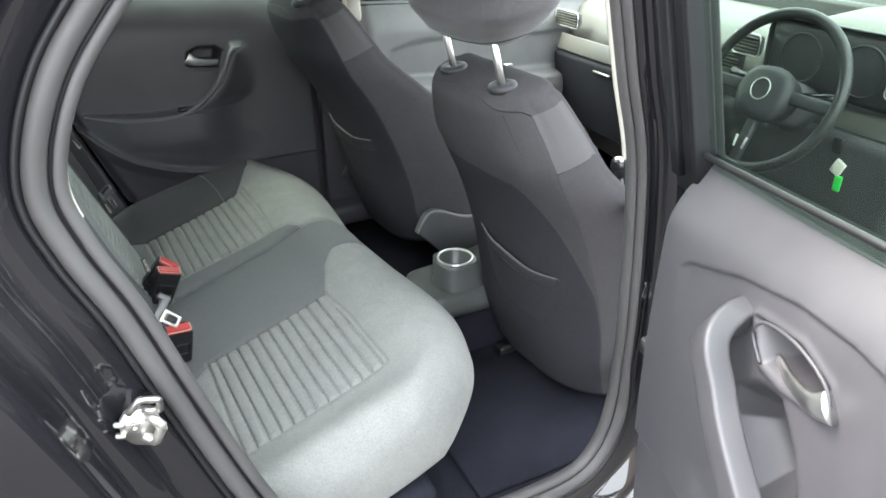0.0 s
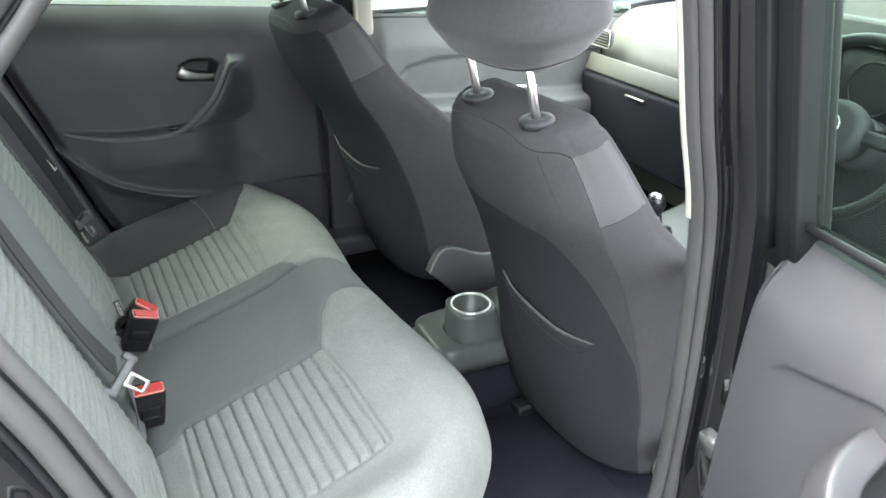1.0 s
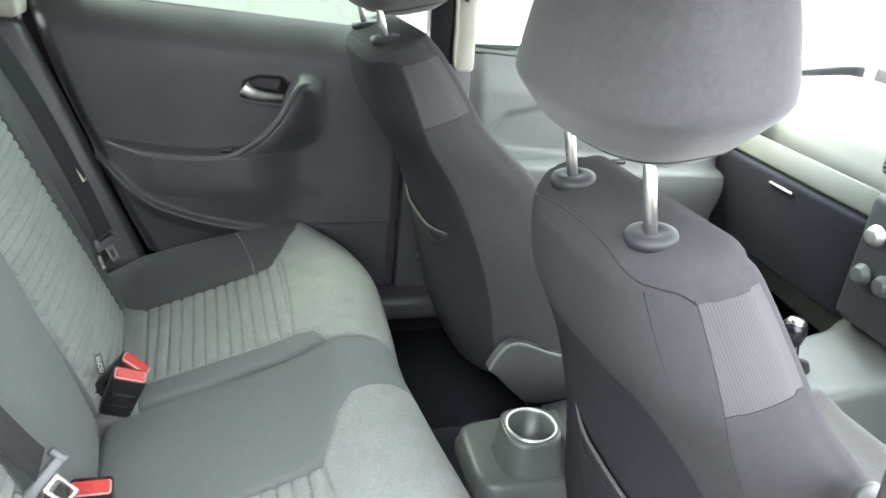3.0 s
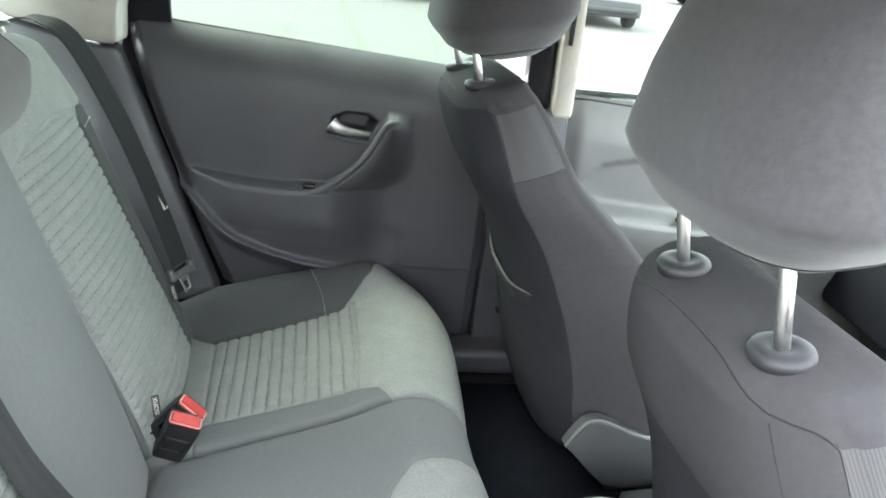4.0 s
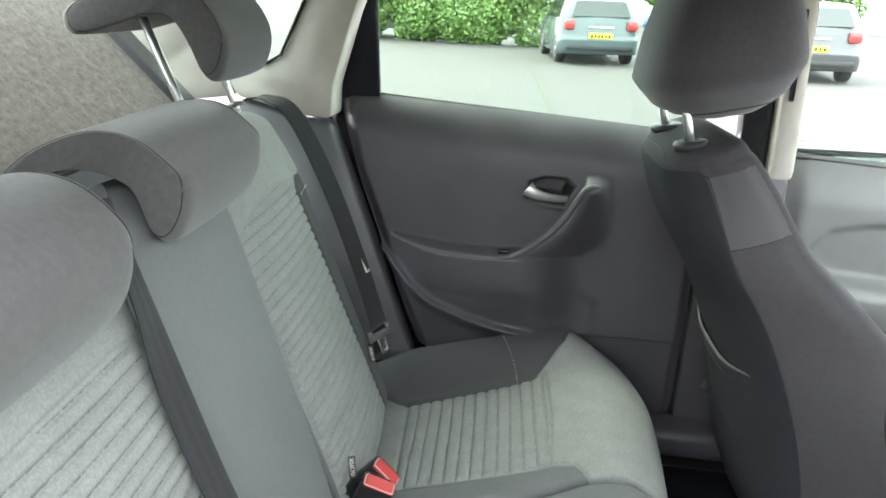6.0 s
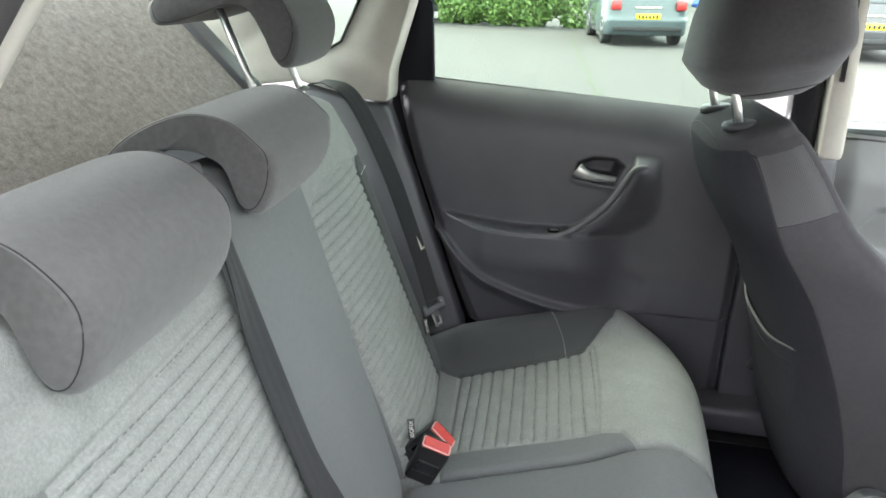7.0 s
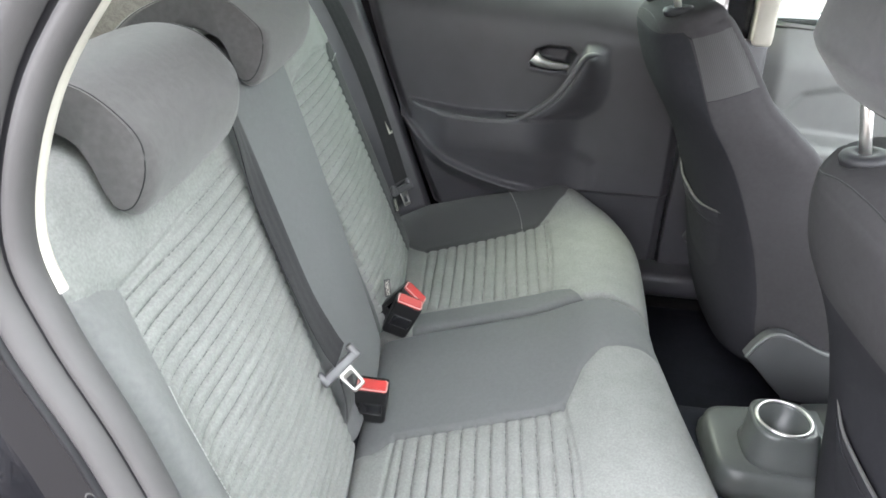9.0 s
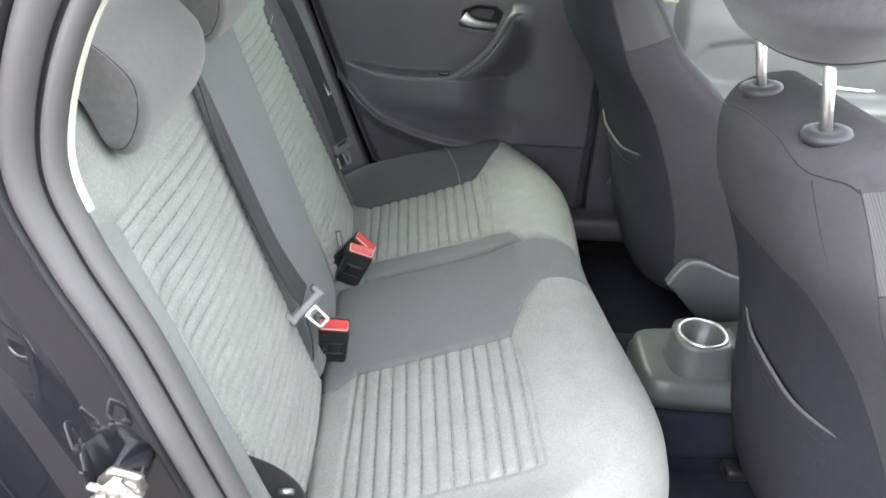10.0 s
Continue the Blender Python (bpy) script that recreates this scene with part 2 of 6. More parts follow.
def smooth_step(a, b, x):
    t = np.clip((x - a) / (b - a), 0, 1)
    return t * t * (3 - 2 * t)


def pad(name, frame_m, u_of, v0, v1, height, thick, radii, mat, parent=None, label="", nu=90, nv=90, corner=0.12, pale=None, nose=None, seam=None):
    """An upholstered slab. u_of(v) gives its two side edges, v runs from v0 to v1, height(u, v) is the swell of its face,
    radii are the rounding at low u, high u, low v and high v. pale(u, v) is the inlay's distance."""
    def spread(n):
        t = np.linspace(0, 1, n)
        return np.clip(0.5 - 0.5 * np.cos(np.pi * t), 0, 1) * 0.45 + t * 0.55
    A, B = np.meshgrid(spread(nu) * 2 - 1, spread(nv) * 2 - 1, indexing="ij")
    a = A * np.sqrt(1 - corner * B ** 4)
    b = B * np.sqrt(1 - corner * A ** 4)
    V = v0 + (b + 1) / 2 * (v1 - v0)
    lo, hi = u_of(V)
    U = lo + (a + 1) / 2 * (hi - lo)
    if nose is not None:
        V = v0 + (b + 1) / 2 * (nose(U) - v0)
    w = (hi - lo) / 2
    h = (v1 - v0) / 2
    drop = np.zeros_like(U)
    tight = np.zeros_like(U)
    for dist, r in (((A + 1) * w, radii[0]), ((1 - A) * w, radii[1]), ((B + 1) * h, radii[2]), ((1 - B) * h, radii[3])):
        q = np.clip(dist / r, 0, 1)
        e = 1 - np.sqrt(np.clip(1 - (1 - q) ** 2, 0, 1))
        drop = np.maximum(drop, r * e) + 0.25 * np.minimum(drop, r * e)
        tight = np.maximum(tight, e)
    limit = thick * 0.72
    top = height(U, V) - np.minimum(drop, limit)
    under = -thick + np.minimum(tight * min(0.25 * thick, 0.03), limit)
    under = np.minimum(under, top - 0.004)
    verts = []
    for Z in (top, under):
        P = np.stack([U, V, Z], -1).reshape(-1, 3)
        verts += [frame_m @ Vector(p) for p in P]
    n = nu * nv
    ix = lambda i, j: i * nv + j
    faces = []
    for i in range(nu - 1):
        for j in range(nv - 1):
            faces.append((ix(i, j), ix(i + 1, j), ix(i + 1, j + 1), ix(i, j + 1)))
            faces.append(tuple(n + q for q in (ix(i, j), ix(i, j + 1), ix(i + 1, j + 1), ix(i + 1, j))))
    rim = [ix(i, 0) for i in range(nu)] + [ix(nu - 1, j) for j in range(1, nv)] + [ix(i, nv - 1) for i in range(nu - 2, -1, -1)] + [ix(0, j) for j in range(nv - 2, 0, -1)]
    for k in range(len(rim)):
        p, q = rim[k], rim[(k + 1) % len(rim)]
        faces.append((p, n + p, n + q, q))
    ob = mesh_object(name, verts, faces, mat, parent, label)
    if pale is not None:
        d = pale(U, V).reshape(-1)
        at = ob.data.attributes.new("pale", "FLOAT", "POINT")
        at.data.foreach_set("value", np.concatenate([d, d]).astype(np.float32))
        d = (seam(U, V) if seam else np.full_like(U, 1.0)).reshape(-1)
        at = ob.data.attributes.new("seam", "FLOAT", "POINT")
        at.data.foreach_set("value", np.concatenate([d, d]).astype(np.float32))
    return ob


def beam(points, across, wide, deep, r=0.006):
    """A rounded rectangular bar along points; across is the direction of its width."""
    out = rounded([(-wide / 2, -deep / 2), (wide / 2, -deep / 2), (wide / 2, deep / 2), (-wide / 2, deep / 2)], r)
    n = len(points)
    rings = []
    for i, p in enumerate(points):
        d = (Vector(points[min(i + 1, n - 1)]) - Vector(points[max(i - 1, 0)])).normalized()
        w = Vector(across)
        w = (w - d * w.dot(d)).normalized()
        u = d.cross(w)
        rings.append([Vector(p) + w * q[0] + u * q[1] for q in out])
    return loft(rings)


# ---- ground and distance ----
def asphalt():
    m, n, l, b = shader("pale_dry_asphalt", 0.9)
    big = noise_tex(n, l, 0.35, 6.0)
    fine = noise_tex(n, l, 60.0, 3.0)
    base = ramp(n, l, big, ((0.3, (0.0205, 0.0187, 0.0177)), (0.7, (0.034, 0.031, 0.0295))))
    l.new(mixed(n, l, 0.4, base, ramp(n, l, fine, ((0.3, (0.021, 0.019, 0.0182)), (0.7, (0.051, 0.0460, 0.0435))))), b.inputs["Base Color"])
    bump(n, l, b, fine, 0.4, 0.01)
    return m


ASPHALT = asphalt()


def make_ground():
    bm = bmesh.new()
    bmesh.ops.create_grid(bm, x_segments=40, y_segments=40, size=400.0)
    ob = part("ground", bm, ASPHALT)
    tagged(ob, "pale grey asphalt car park with worn patches", "ground", kind="structure")


make_ground()


def ground_joint():
    """An open joint in the asphalt with weeds and grit, running towards the parked cars."""
    rng = random.Random(7)
    n = 60
    verts, faces = [], []
    for i in range(n):
        t = i / (n - 1)
        x = 0.42 - 0.95 * t + rng.uniform(-0.025, 0.025)
        y = 6.5 + 12.6 * t
        w = rng.uniform(0.015, 0.06)
        verts += [(x - w, y, 0.004), (x, y, 0.008), (x + w, y, 0.004)]
        if i:
            a = 3 * (i - 1)
            faces += [(a, a + 1, a + 4, a + 3), (a + 1, a + 2, a + 5, a + 4)]
    ob = mesh_object("asphalt_joint", verts, faces, plastic("grit_and_weeds", (0.03, 0.034, 0.02), 0.95, 80.0, 0.01, 0.5))
    tagged(ob, "dark gritty joint in the asphalt with weeds", "ground joint", kind="structure")


ground_joint()


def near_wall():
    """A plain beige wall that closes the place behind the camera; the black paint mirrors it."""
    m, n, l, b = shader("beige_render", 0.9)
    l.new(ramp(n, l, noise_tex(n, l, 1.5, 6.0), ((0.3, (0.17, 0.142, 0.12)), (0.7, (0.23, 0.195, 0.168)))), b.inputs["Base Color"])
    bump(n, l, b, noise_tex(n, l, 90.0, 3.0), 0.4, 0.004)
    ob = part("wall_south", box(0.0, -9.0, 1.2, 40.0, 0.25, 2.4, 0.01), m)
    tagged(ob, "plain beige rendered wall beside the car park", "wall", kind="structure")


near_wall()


# ---- car shell: sheets round the near door opening ----
OPENING = [(0.612, 1.33), (0.636, 1.238), (0.669, 1.10), (0.703, 0.97), (0.720, 0.78), (0.724, 0.60), (0.716, 0.48), (0.692, 0.40), (0.64, 0.355),
           (0.52, 0.345), (0.38, 0.35), (0.26, 0.38), (0.17, 0.45), (0.11, 0.54), (0.070, 0.644), (0.025, 0.80), (-0.012, 0.935), (-0.045, 1.03),
           (-0.055, 1.10), (-0.020, 1.19), (0.044, 1.270), (0.108, 1.338), (0.19, 1.39), (0.34, 1.405), (0.50, 1.395), (0.57, 1.37)]
LOOP = catmull(OPENING, 200, closed=True)


def loop_normals(loop):
    k = len(loop)
    out = []
    for i in range(k):
        d = loop[(i + 1) % k] - loop[(i - 1) % k]
        d = d / np.linalg.norm(d)
        out.append(np.array((d[1], -d[0])))
    c = sum(loop) / k
    if sum(float(np.dot(o, p - c)) for o, p in zip(out, loop)) < 0:
        out = [-o for o in out]
    return out


LOOP_N = loop_normals(LOOP)


def ring_sheet(name, steps, mat, label="", parent=None, side=-1.0, choose=None):
    """A sheet that follows the door opening; steps are (distance outwards, depth y)."""
    k = len(LOOP)
    verts, faces = [], []
    for w, y in steps:
        for p, n in zip(LOOP, LOOP_N):
            q = p + n * w * (1 - 0.45 * float(smooth_step(0.45, 0.60, p[0]) * smooth_step(0.45, 0.6, p[1])))
            z = min(max(q[1], 0.2), 1.46)
            yy = y - 0.30 * max(0.0, y - 0.70) * max(0.0, z - 1.0) / 0.4 - 0.25 * max(0.0, y - 0.70)
            yy += 0.026 * float(1 - smooth_step(0.12, 0.42, p[0]))
            if p[0] > 0.4 and z > 0.45:
                yy = min(yy, 0.735)
            verts.append((min(q[0], 0.83 - 0.28 * max(0.0, z - 0.93)), side * yy, z))
    for s in range(len(steps) - 1):
        for i in range(k):
            if choose is None or choose(LOOP[i]):
                a, b = s * k + i, s * k + (i + 1) % k
                faces.append((a, b, b + k, a + k))
    return mesh_object(name, verts, faces, mat, parent, label)


shell = thing("car_body", "glossy black hatchback body shell with open rear door", "car body", kind="structure")
ring_sheet("door_aperture", [(0.025, 0.655), (0.036, 0.688), (0.075, 0.692), (0.088, 0.70), (0.092, 0.73), (0.11, 0.735), (0.118, 0.742), (0.122, 0.79), (0.132, 0.812), (0.15, 0.822), (0.24, 0.835), (0.42, 0.845)], BODY, "", shell)
seal = ring_sheet("door_seal", [(0.0, 0.668), (-0.004, 0.676), (-0.002, 0.684), (0.003, 0.689), (0.0085, 0.688), (0.0105, 0.681), (0.0120, 0.676), (0.0135, 0.682), (0.0165, 0.690), (0.022, 0.696), (0.028, 0.698), (0.034, 0.695), (0.0375, 0.688), (0.039, 0.676)], RUBBER, "grey ribbed rubber door seal", shell)
# Black strip laid between the two lobes to deepen the shade there.
ring_sheet("groove_shade", [(0.0098, 0.6845), (0.0120, 0.6785), (0.0138, 0.6850)], BLACK_RUBBER, "black strip painting shade into the seal groove", seal)
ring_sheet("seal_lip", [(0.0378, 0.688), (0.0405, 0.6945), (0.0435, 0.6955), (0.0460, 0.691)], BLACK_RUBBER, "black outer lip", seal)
ring_sheet("pillar_lining", [(0.001, 0.674), (-0.003, 0.670), (-0.0042, 0.6655), (-0.002, 0.6615), (0.006, 0.660), (0.05, 0.656)], BEIGE, "pale beige plastic upper pillar lining", shell, choose=lambda p: p[1] > (0.985 if p[0] > 0.4 else 1.045))
ring_sheet("lower_lining", [(0.001, 0.673), (-0.001, 0.669), (0.004, 0.664), (0.03, 0.658), (0.07, 0.654)], TRIM, "dark plastic sill lining", shell, choose=lambda p: p[1] <= (0.985 if p[0] > 0.4 else 1.045))

# roof and headliner
roof = part("roof_panel", box(0.40, 0, 1.475, 1.9, 1.25, 0.025, 0.01), BODY, shell)
part("headliner", box(0.40, 0, 1.44, 1.86, 1.22, 0.03, 0.01), LINER, shell, "pale beige cloth headliner")
# floor pan, tunnel, boot
part("floor_pan", box(0.5, 0, 0.20, 3.0, 1.40, 0.08, 0.01), TRIM_LOW, shell)
part("far_side_panel", box(0.5, 0.775, 0.60, 3.0, 0.10, 0.86, 0.02), BODY, shell)
part("bulkhead", box(1.98, 0, 0.62, 0.05, 1.40, 0.8, 0.01), TRIM_LOW, shell)
part("boot_side", box(-0.72, 0.66, 0.70, 0.62, 0.05, 0.62, 0.01), TRIM_LOW, shell)
part("boot_side", box(-0.72, -0.64, 0.70, 0.62, 0.05, 0.62, 0.01), TRIM_LOW, shell)
part("sill_trim", box(0.64, 0.635, 0.365, 0.34, 0.10, 0.07, 0.022, 4), TRIM, shell, "charcoal plastic sill trim")
part("boot_floor", box(-0.62, 0, 0.42, 0.9, 1.26, 0.04, 0.01), CARPET, shell)


def far_pillars():
    """Lining of the far pillars: pale above the belt line, dark below."""
    def slab(name, outline, y, thick, mat, label="", r=0.02):
        out = rounded(outline, r)
        rings = []
        for dy, inset in ((0.0, 0.006), (-0.006, 0.0), (-thick + 0.012, 0.0), (-thick, 0.008)):
            c = sum(out) / len(out)
            rings.append([(c[0] + (p[0] - c[0]) * (1 - inset * 6), y - thick - dy, c[1] + (p[1] - c[1]) * (1 - inset * 6)) for p in out])
        v, f = loft(rings)
        return mesh_object(name, v, f, mat, shell, label)
    slab("centre_pillar_lining", [(0.700, 1.46), (0.738, 1.46), (0.756, 0.972), (0.712, 0.972)], 0.72, 0.07, BEIGE, "pale beige pillar lining", 0.012)
    slab("centre_pillar_edge", [(0.640, 1.46), (0.699, 1.46), (0.711, 0.972), (0.655, 0.972)], 0.735, 0.05, GLOSS_BLACK, "black window frame edge", 0.006)
    slab("belt_height_slot", [(0.716, 1.30), (0.724, 1.30), (0.727, 1.13), (0.719, 1.13)], 0.6535, 0.006, TRIM, "dark belt slot", 0.002)
    slab("centre_pillar_foot", [(0.606, 0.983), (0.750, 0.983), (0.78, 0.30), (0.598, 0.30)], 0.715, 0.06, TRIM, "charcoal lower pillar trim", 0.01)
    slab("rear_pillar_lining", [(-0.06, 1.46), (-0.14, 1.27), (-0.188, 1.12), (-0.192, 1.052), (-0.245, 1.055), (-0.40, 1.09), (-0.42, 1.135), (-0.325, 1.160), (-0.295, 1.175), (-0.245, 1.28), (-0.16, 1.46)], 0.70, 0.085, BEIGE, "pale beige rear pillar lining", 0.014)
    slab("rear_quarter_lining", [(-0.40, 1.085), (-0.24, 1.045), (-0.20, 1.045), (-0.145, 0.90), (-0.01, 0.50), (-0.30, 0.45), (-0.45, 0.9)], 0.68, 0.06, TRIM, "charcoal plastic quarter trim", 0.02)
    slab("pillar_backing", [(-0.13, 1.46), (-0.22, 1.46), (-0.28, 1.16), (-0.26, 1.03), (-0.15, 1.03), (-0.13, 1.12)], 0.735, 0.012, BLANK, "", 0.006)
    slab("tail_pillar_lining", [(-0.43, 1.46), (-0.60, 1.46), (-0.72, 1.05), (-0.405, 1.09), (-0.43, 1.14), (-0.48, 1.20)], 0.68, 0.06, BEIGE, "pale beige tail pillar lining", 0.02)
    slab("window_blank", [(-0.225, 1.082), (-0.107, 1.092), (-0.117, 1.46), (-0.13, 1.46), (-0.158, 1.27), (-0.205, 1.15)], 0.718, 0.018, BLANK, "matt black window blanking panel", 0.004)
    slab("roof_rail", [(1.35, 1.34), (1.35, 1.46), (-0.9, 1.46), (-0.9, 1.40), (0.66, 1.40), (0.75, 1.40)], 0.72, 0.10, BEIGE, "", 0.02)


far_pillars()


# ---- doors ----
def door_skin(side, belt, rear):
    """Inner face of a rear door as a sheet: a runs rearwards from the front edge, z up, the return value is its relief."""
    na, nz = 230, 240
    T, S = np.meshgrid(np.linspace(0, 1, na), np.linspace(0, 1, nz), indexing="ij")
    z_top = belt[0] + (belt[1] - belt[0]) * T
    Z = 0.385 + S * (z_top - 0.385)
    a1 = np.interp(Z, [0.385, 0.52, 0.90, 1.10], rear)
    Aa = -0.035 + T * (a1 + 0.035)
    # relief
    b = 0.012 * np.sin(np.pi * np.clip(S, 0, 1)) - (0.046 * smooth_step(0.82, 1.0, S) ** 1.7 if side < 0 else 0.050 * np.clip((S - 0.84) / 0.16, 0, 1) ** 2.5 + 0.006 * smooth_step(0.93, 1.05, Z))
    b -= 0.018 * (1 - smooth_step(-0.035, -0.01, Aa)) + 0.02 * (1 - smooth_step(0, 0.03, a1 - Aa))
    if side < 0:
        arm_top = np.interp(Aa, [0.30, 0.352, 0.64], [0.745, 0.764, 0.802])
        along = smooth_step(0.22, 0.42, Aa) * (1 - smooth_step(0.60, 0.645, Aa))
        below = 1 - smooth_step(arm_top - 0.014, arm_top + 0.006, Z)
    else:
        arm_top = np.interp(Aa, [0.20, 0.338, 0.43, 0.50, 0.58, 0.64], [0.775, 0.784, 0.781, 0.784, 0.794, 0.806])
        along = smooth_step(0.20, 0.34, Aa) * (1 - smooth_step(0.52, 0.645, Aa))
        below = 1 - smooth_step(arm_top - 0.004, arm_top + 0.004, Z)
    keep = smooth_step(arm_top - 0.26, arm_top - 0.05, Z)
    arm = (0.072 if side < 0 else 0.066) * along * below * keep
    # pocket under the sweeping line
    line = np.interp(Aa, [0.0, 0.177, 0.30, 0.45, 0.618, 0.70], [0.50, 0.576, 0.606, 0.65, 0.715, 0.76])
    if side > 0:
        line = np.interp(Aa, [0.0, 0.222, 0.30, 0.386, 0.45, 0.519, 0.58, 0.634, 0.70], [0.555, 0.576, 0.585, 0.604, 0.627, 0.661, 0.702, 0.748, 0.80])
        b += 0.016 * smooth_step(-0.010, 0.002, line - Z) * (1 - smooth_step(0.004, 0.05, line - Z)) * smooth_step(0.16, 0.24, Aa)
        b += 0.006 * (1 - smooth_step(0.150, 0.180, Aa)) * smooth_step(0.585, 0.592, Z) * (1 - smooth_step(0.60, 0.76, Z))
    b += 0.007 * np.exp(-((Z - line) / 0.012) ** 2) * smooth_step(0.15, 0.2, Aa)
    well = inside_distance(Aa, Z, [(0.62, 0.70), (0.40, 0.705), (0.20, 0.70), (0.145, 0.672), (0.15, 0.62), (0.185, 0.588), (0.30, 0.613), (0.45, 0.657), (0.57, 0.70)])
    b -= 0.004 * smooth_step(-0.004, 0.03, well)
    low = 1 - smooth_step(0.583, 0.592, Z)
    b -= 0.008 * low * (1 - smooth_step(0.17, 0.22, Aa))
    crease = np.interp(Aa, [-0.04, 0.03, 0.057, 0.158, 0.25, 0.33, 0.38, 0.76], [0.90, 0.905, 0.927, 0.963, 0.982, 0.986, 0.982, 0.985])
    b -= (0.006 if side < 0 else 0.0) * (1 - smooth_step(crease - 0.003, crease + 0.001, Z)) * smooth_step(0.03, 0.06, Aa) * smooth_step(0.80, 0.93, Z)
    pull = inside_distance(Aa, Z, [(0.198, 0.80), (0.205, 0.845), (0.232, 0.868), (0.262, 0.872), (0.30, 0.835), (0.325, 0.79), (0.31, 0.762), (0.262, 0.74)])
    b -= 0.048 * smooth_step(-0.010, 0.035, pull) * (1.0 if side < 0 else 0.0)
    if side > 0:
        # the grab handle rises steeply on its rear edge and runs out softly towards the front
        grip = np.interp(Z, [0.74, 0.775, 0.808, 0.843, 0.882, 0.912, 0.94, 0.97], [0.352, 0.352, 0.300, 0.262, 0.236, 0.222, 0.212, 0.205])
        ahead = grip - Aa
        arm = np.maximum(arm, 0.046 * smooth_step(-0.006, 0.004, ahead) * (1 - smooth_step(0.010, np.interp(Z, [0.80, 0.93], [0.15, 0.062]), ahead)) * smooth_step(0.66, 0.80, Z) * (1 - smooth_step(0.925, 0.962, Z)))
    b += arm
    # cup behind the release lever
    cup = inside_distance(Aa, Z, [(0.20, 0.935), (0.27, 0.945), (0.315, 0.93), (0.325, 0.905), (0.26, 0.893), (0.225, 0.895)] if side < 0 else [(0.232, 0.930), (0.25, 0.945), (0.30, 0.947), (0.328, 0.935), (0.335, 0.900), (0.29, 0.893), (0.25, 0.889)])
    b -= (0.044 if side < 0 else 0.060) * smooth_step(-0.004, 0.016, cup)
    b += (0.004 if side < 0 else 0.0015) * np.exp(-((cup + 0.006) / 0.005) ** 2)
    verts = np.stack([Aa, side * b, Z], -1).reshape(-1, 3)
    faces = [(i * nz + j, (i + 1) * nz + j, (i + 1) * nz + j + 1, i * nz + j + 1) for i in range(na - 1) for j in range(nz - 1)]
    return verts, faces


def rear_door(name, label, side, m, window=True, kind="structure"):
    """A rear passenger door in its own frame: a rearwards, side * b inwards, z up."""
    door = thing(name, label, "car door", kind=kind)
    door.matrix_world = m
    v, f = door_skin(side, (1.043, 1.103) if side < 0 else (1.047, 1.107), [0.30, 0.566, 0.70, 0.76])
    mesh_object("door_card", v, f, TRIM, door, "moulded charcoal plastic door card")
    # outer shell behind the card
    def shell_pts(b, grow):
        out = rounded([(-0.045 - grow, 0.36), (-0.045 - grow, 0.985), (0.79 + grow, 1.055), (0.73 + grow, 0.88), (0.58 + grow, 0.52), (0.30, 0.36)], 0.03)
        return [(p[0], side * b, p[1]) for p in out]
    v, f = loft([shell_pts(-0.055, -0.01), shell_pts(-0.06, 0.0), shell_pts(-0.075, 0.0), shell_pts(-0.08, 0.02), shell_pts(-0.13, 0.02), shell_pts(-0.15, 0.0)])
    mesh_object("door_shell", v, f, BODY, door, "glossy black door shell", smooth=False)
    # grab handle sweeping up from the armrest
    pts = catmull([(0.44, 0.038, 0.748), (0.385, 0.054, 0.750), (0.345, 0.062, 0.764), (0.292, 0.064, 0.812), (0.250, 0.060, 0.846), (0.224, 0.057, 0.874), (0.204, 0.056, 0.897), (0.189, 0.046, 0.912), (0.178, 0.024, 0.920), (0.172, -0.006, 0.922)], 44)
    if side > 0:
        pts = catmull([(0.625, 0.014, 0.797), (0.59, 0.036, 0.789), (0.52, 0.060, 0.781), (0.44, 0.068, 0.776), (0.392, 0.068, 0.777), (0.350, 0.066, 0.786), (0.302, 0.065, 0.818), (0.266, 0.063, 0.852), (0.241, 0.059, 0.888), (0.226, 0.055, 0.916), (0.210, 0.047, 0.936), (0.188, 0.026, 0.936), (0.166, 0.004, 0.926), (0.156, -0.010, 0.922)], 70)
    v, f = beam([(p[0], side * p[1], p[2]) for p in pts], (0, side, 0), 0.030 if side < 0 else 0.013, 0.038 if side < 0 else 0.013, 0.006)
    mesh_object("grab_handle", v, f, TRIM, door, "smooth charcoal grab handle")
    # release lever
    lev = catmull([(0.228, -0.012, 0.897), (0.262, 0.0, 0.900), (0.295, 0.008, 0.905), (0.318, 0.012, 0.912), (0.332, 0.010, 0.921)], 16)
    part("release_lever", tube([(p[0], side * p[1], p[2]) for p in lev], [0.008 + 0.0095 * (i / 15) ** 2 for i in range(16)], 12, flat=0.5, up=(0, 1, 0)), SATIN, door, "satin chrome door release lever")
    rim = catmull([(0.225, 0.008, 0.893), (0.205, 0.009, 0.92), (0.222, 0.01, 0.944), (0.272, 0.01, 0.951), (0.318, 0.01, 0.938), (0.333, 0.009, 0.914)], 30)
    if side < 0:
        part("cup_rim", tube([(p[0], side * p[1], p[2]) for p in rim], 0.002, 8), TRIM, door)
    bm = box(0.39, side * 0.066, 0.772, 0.03, 0.014, 0.010, 0.003) if side < 0 else box(0.372, 0.052, 0.789, 0.026, 0.014, 0.010, 0.003)
    part("window_switch", bm, GLOSS_BLACK, door)
    strip = [(0.0 + 0.76 * t, side * -0.028, 1.046 + 0.060 * t) if side < 0 else (0.76 * t, -0.054, 1.045 + 0.060 * t) for t in np.linspace(0, 1, 12)]
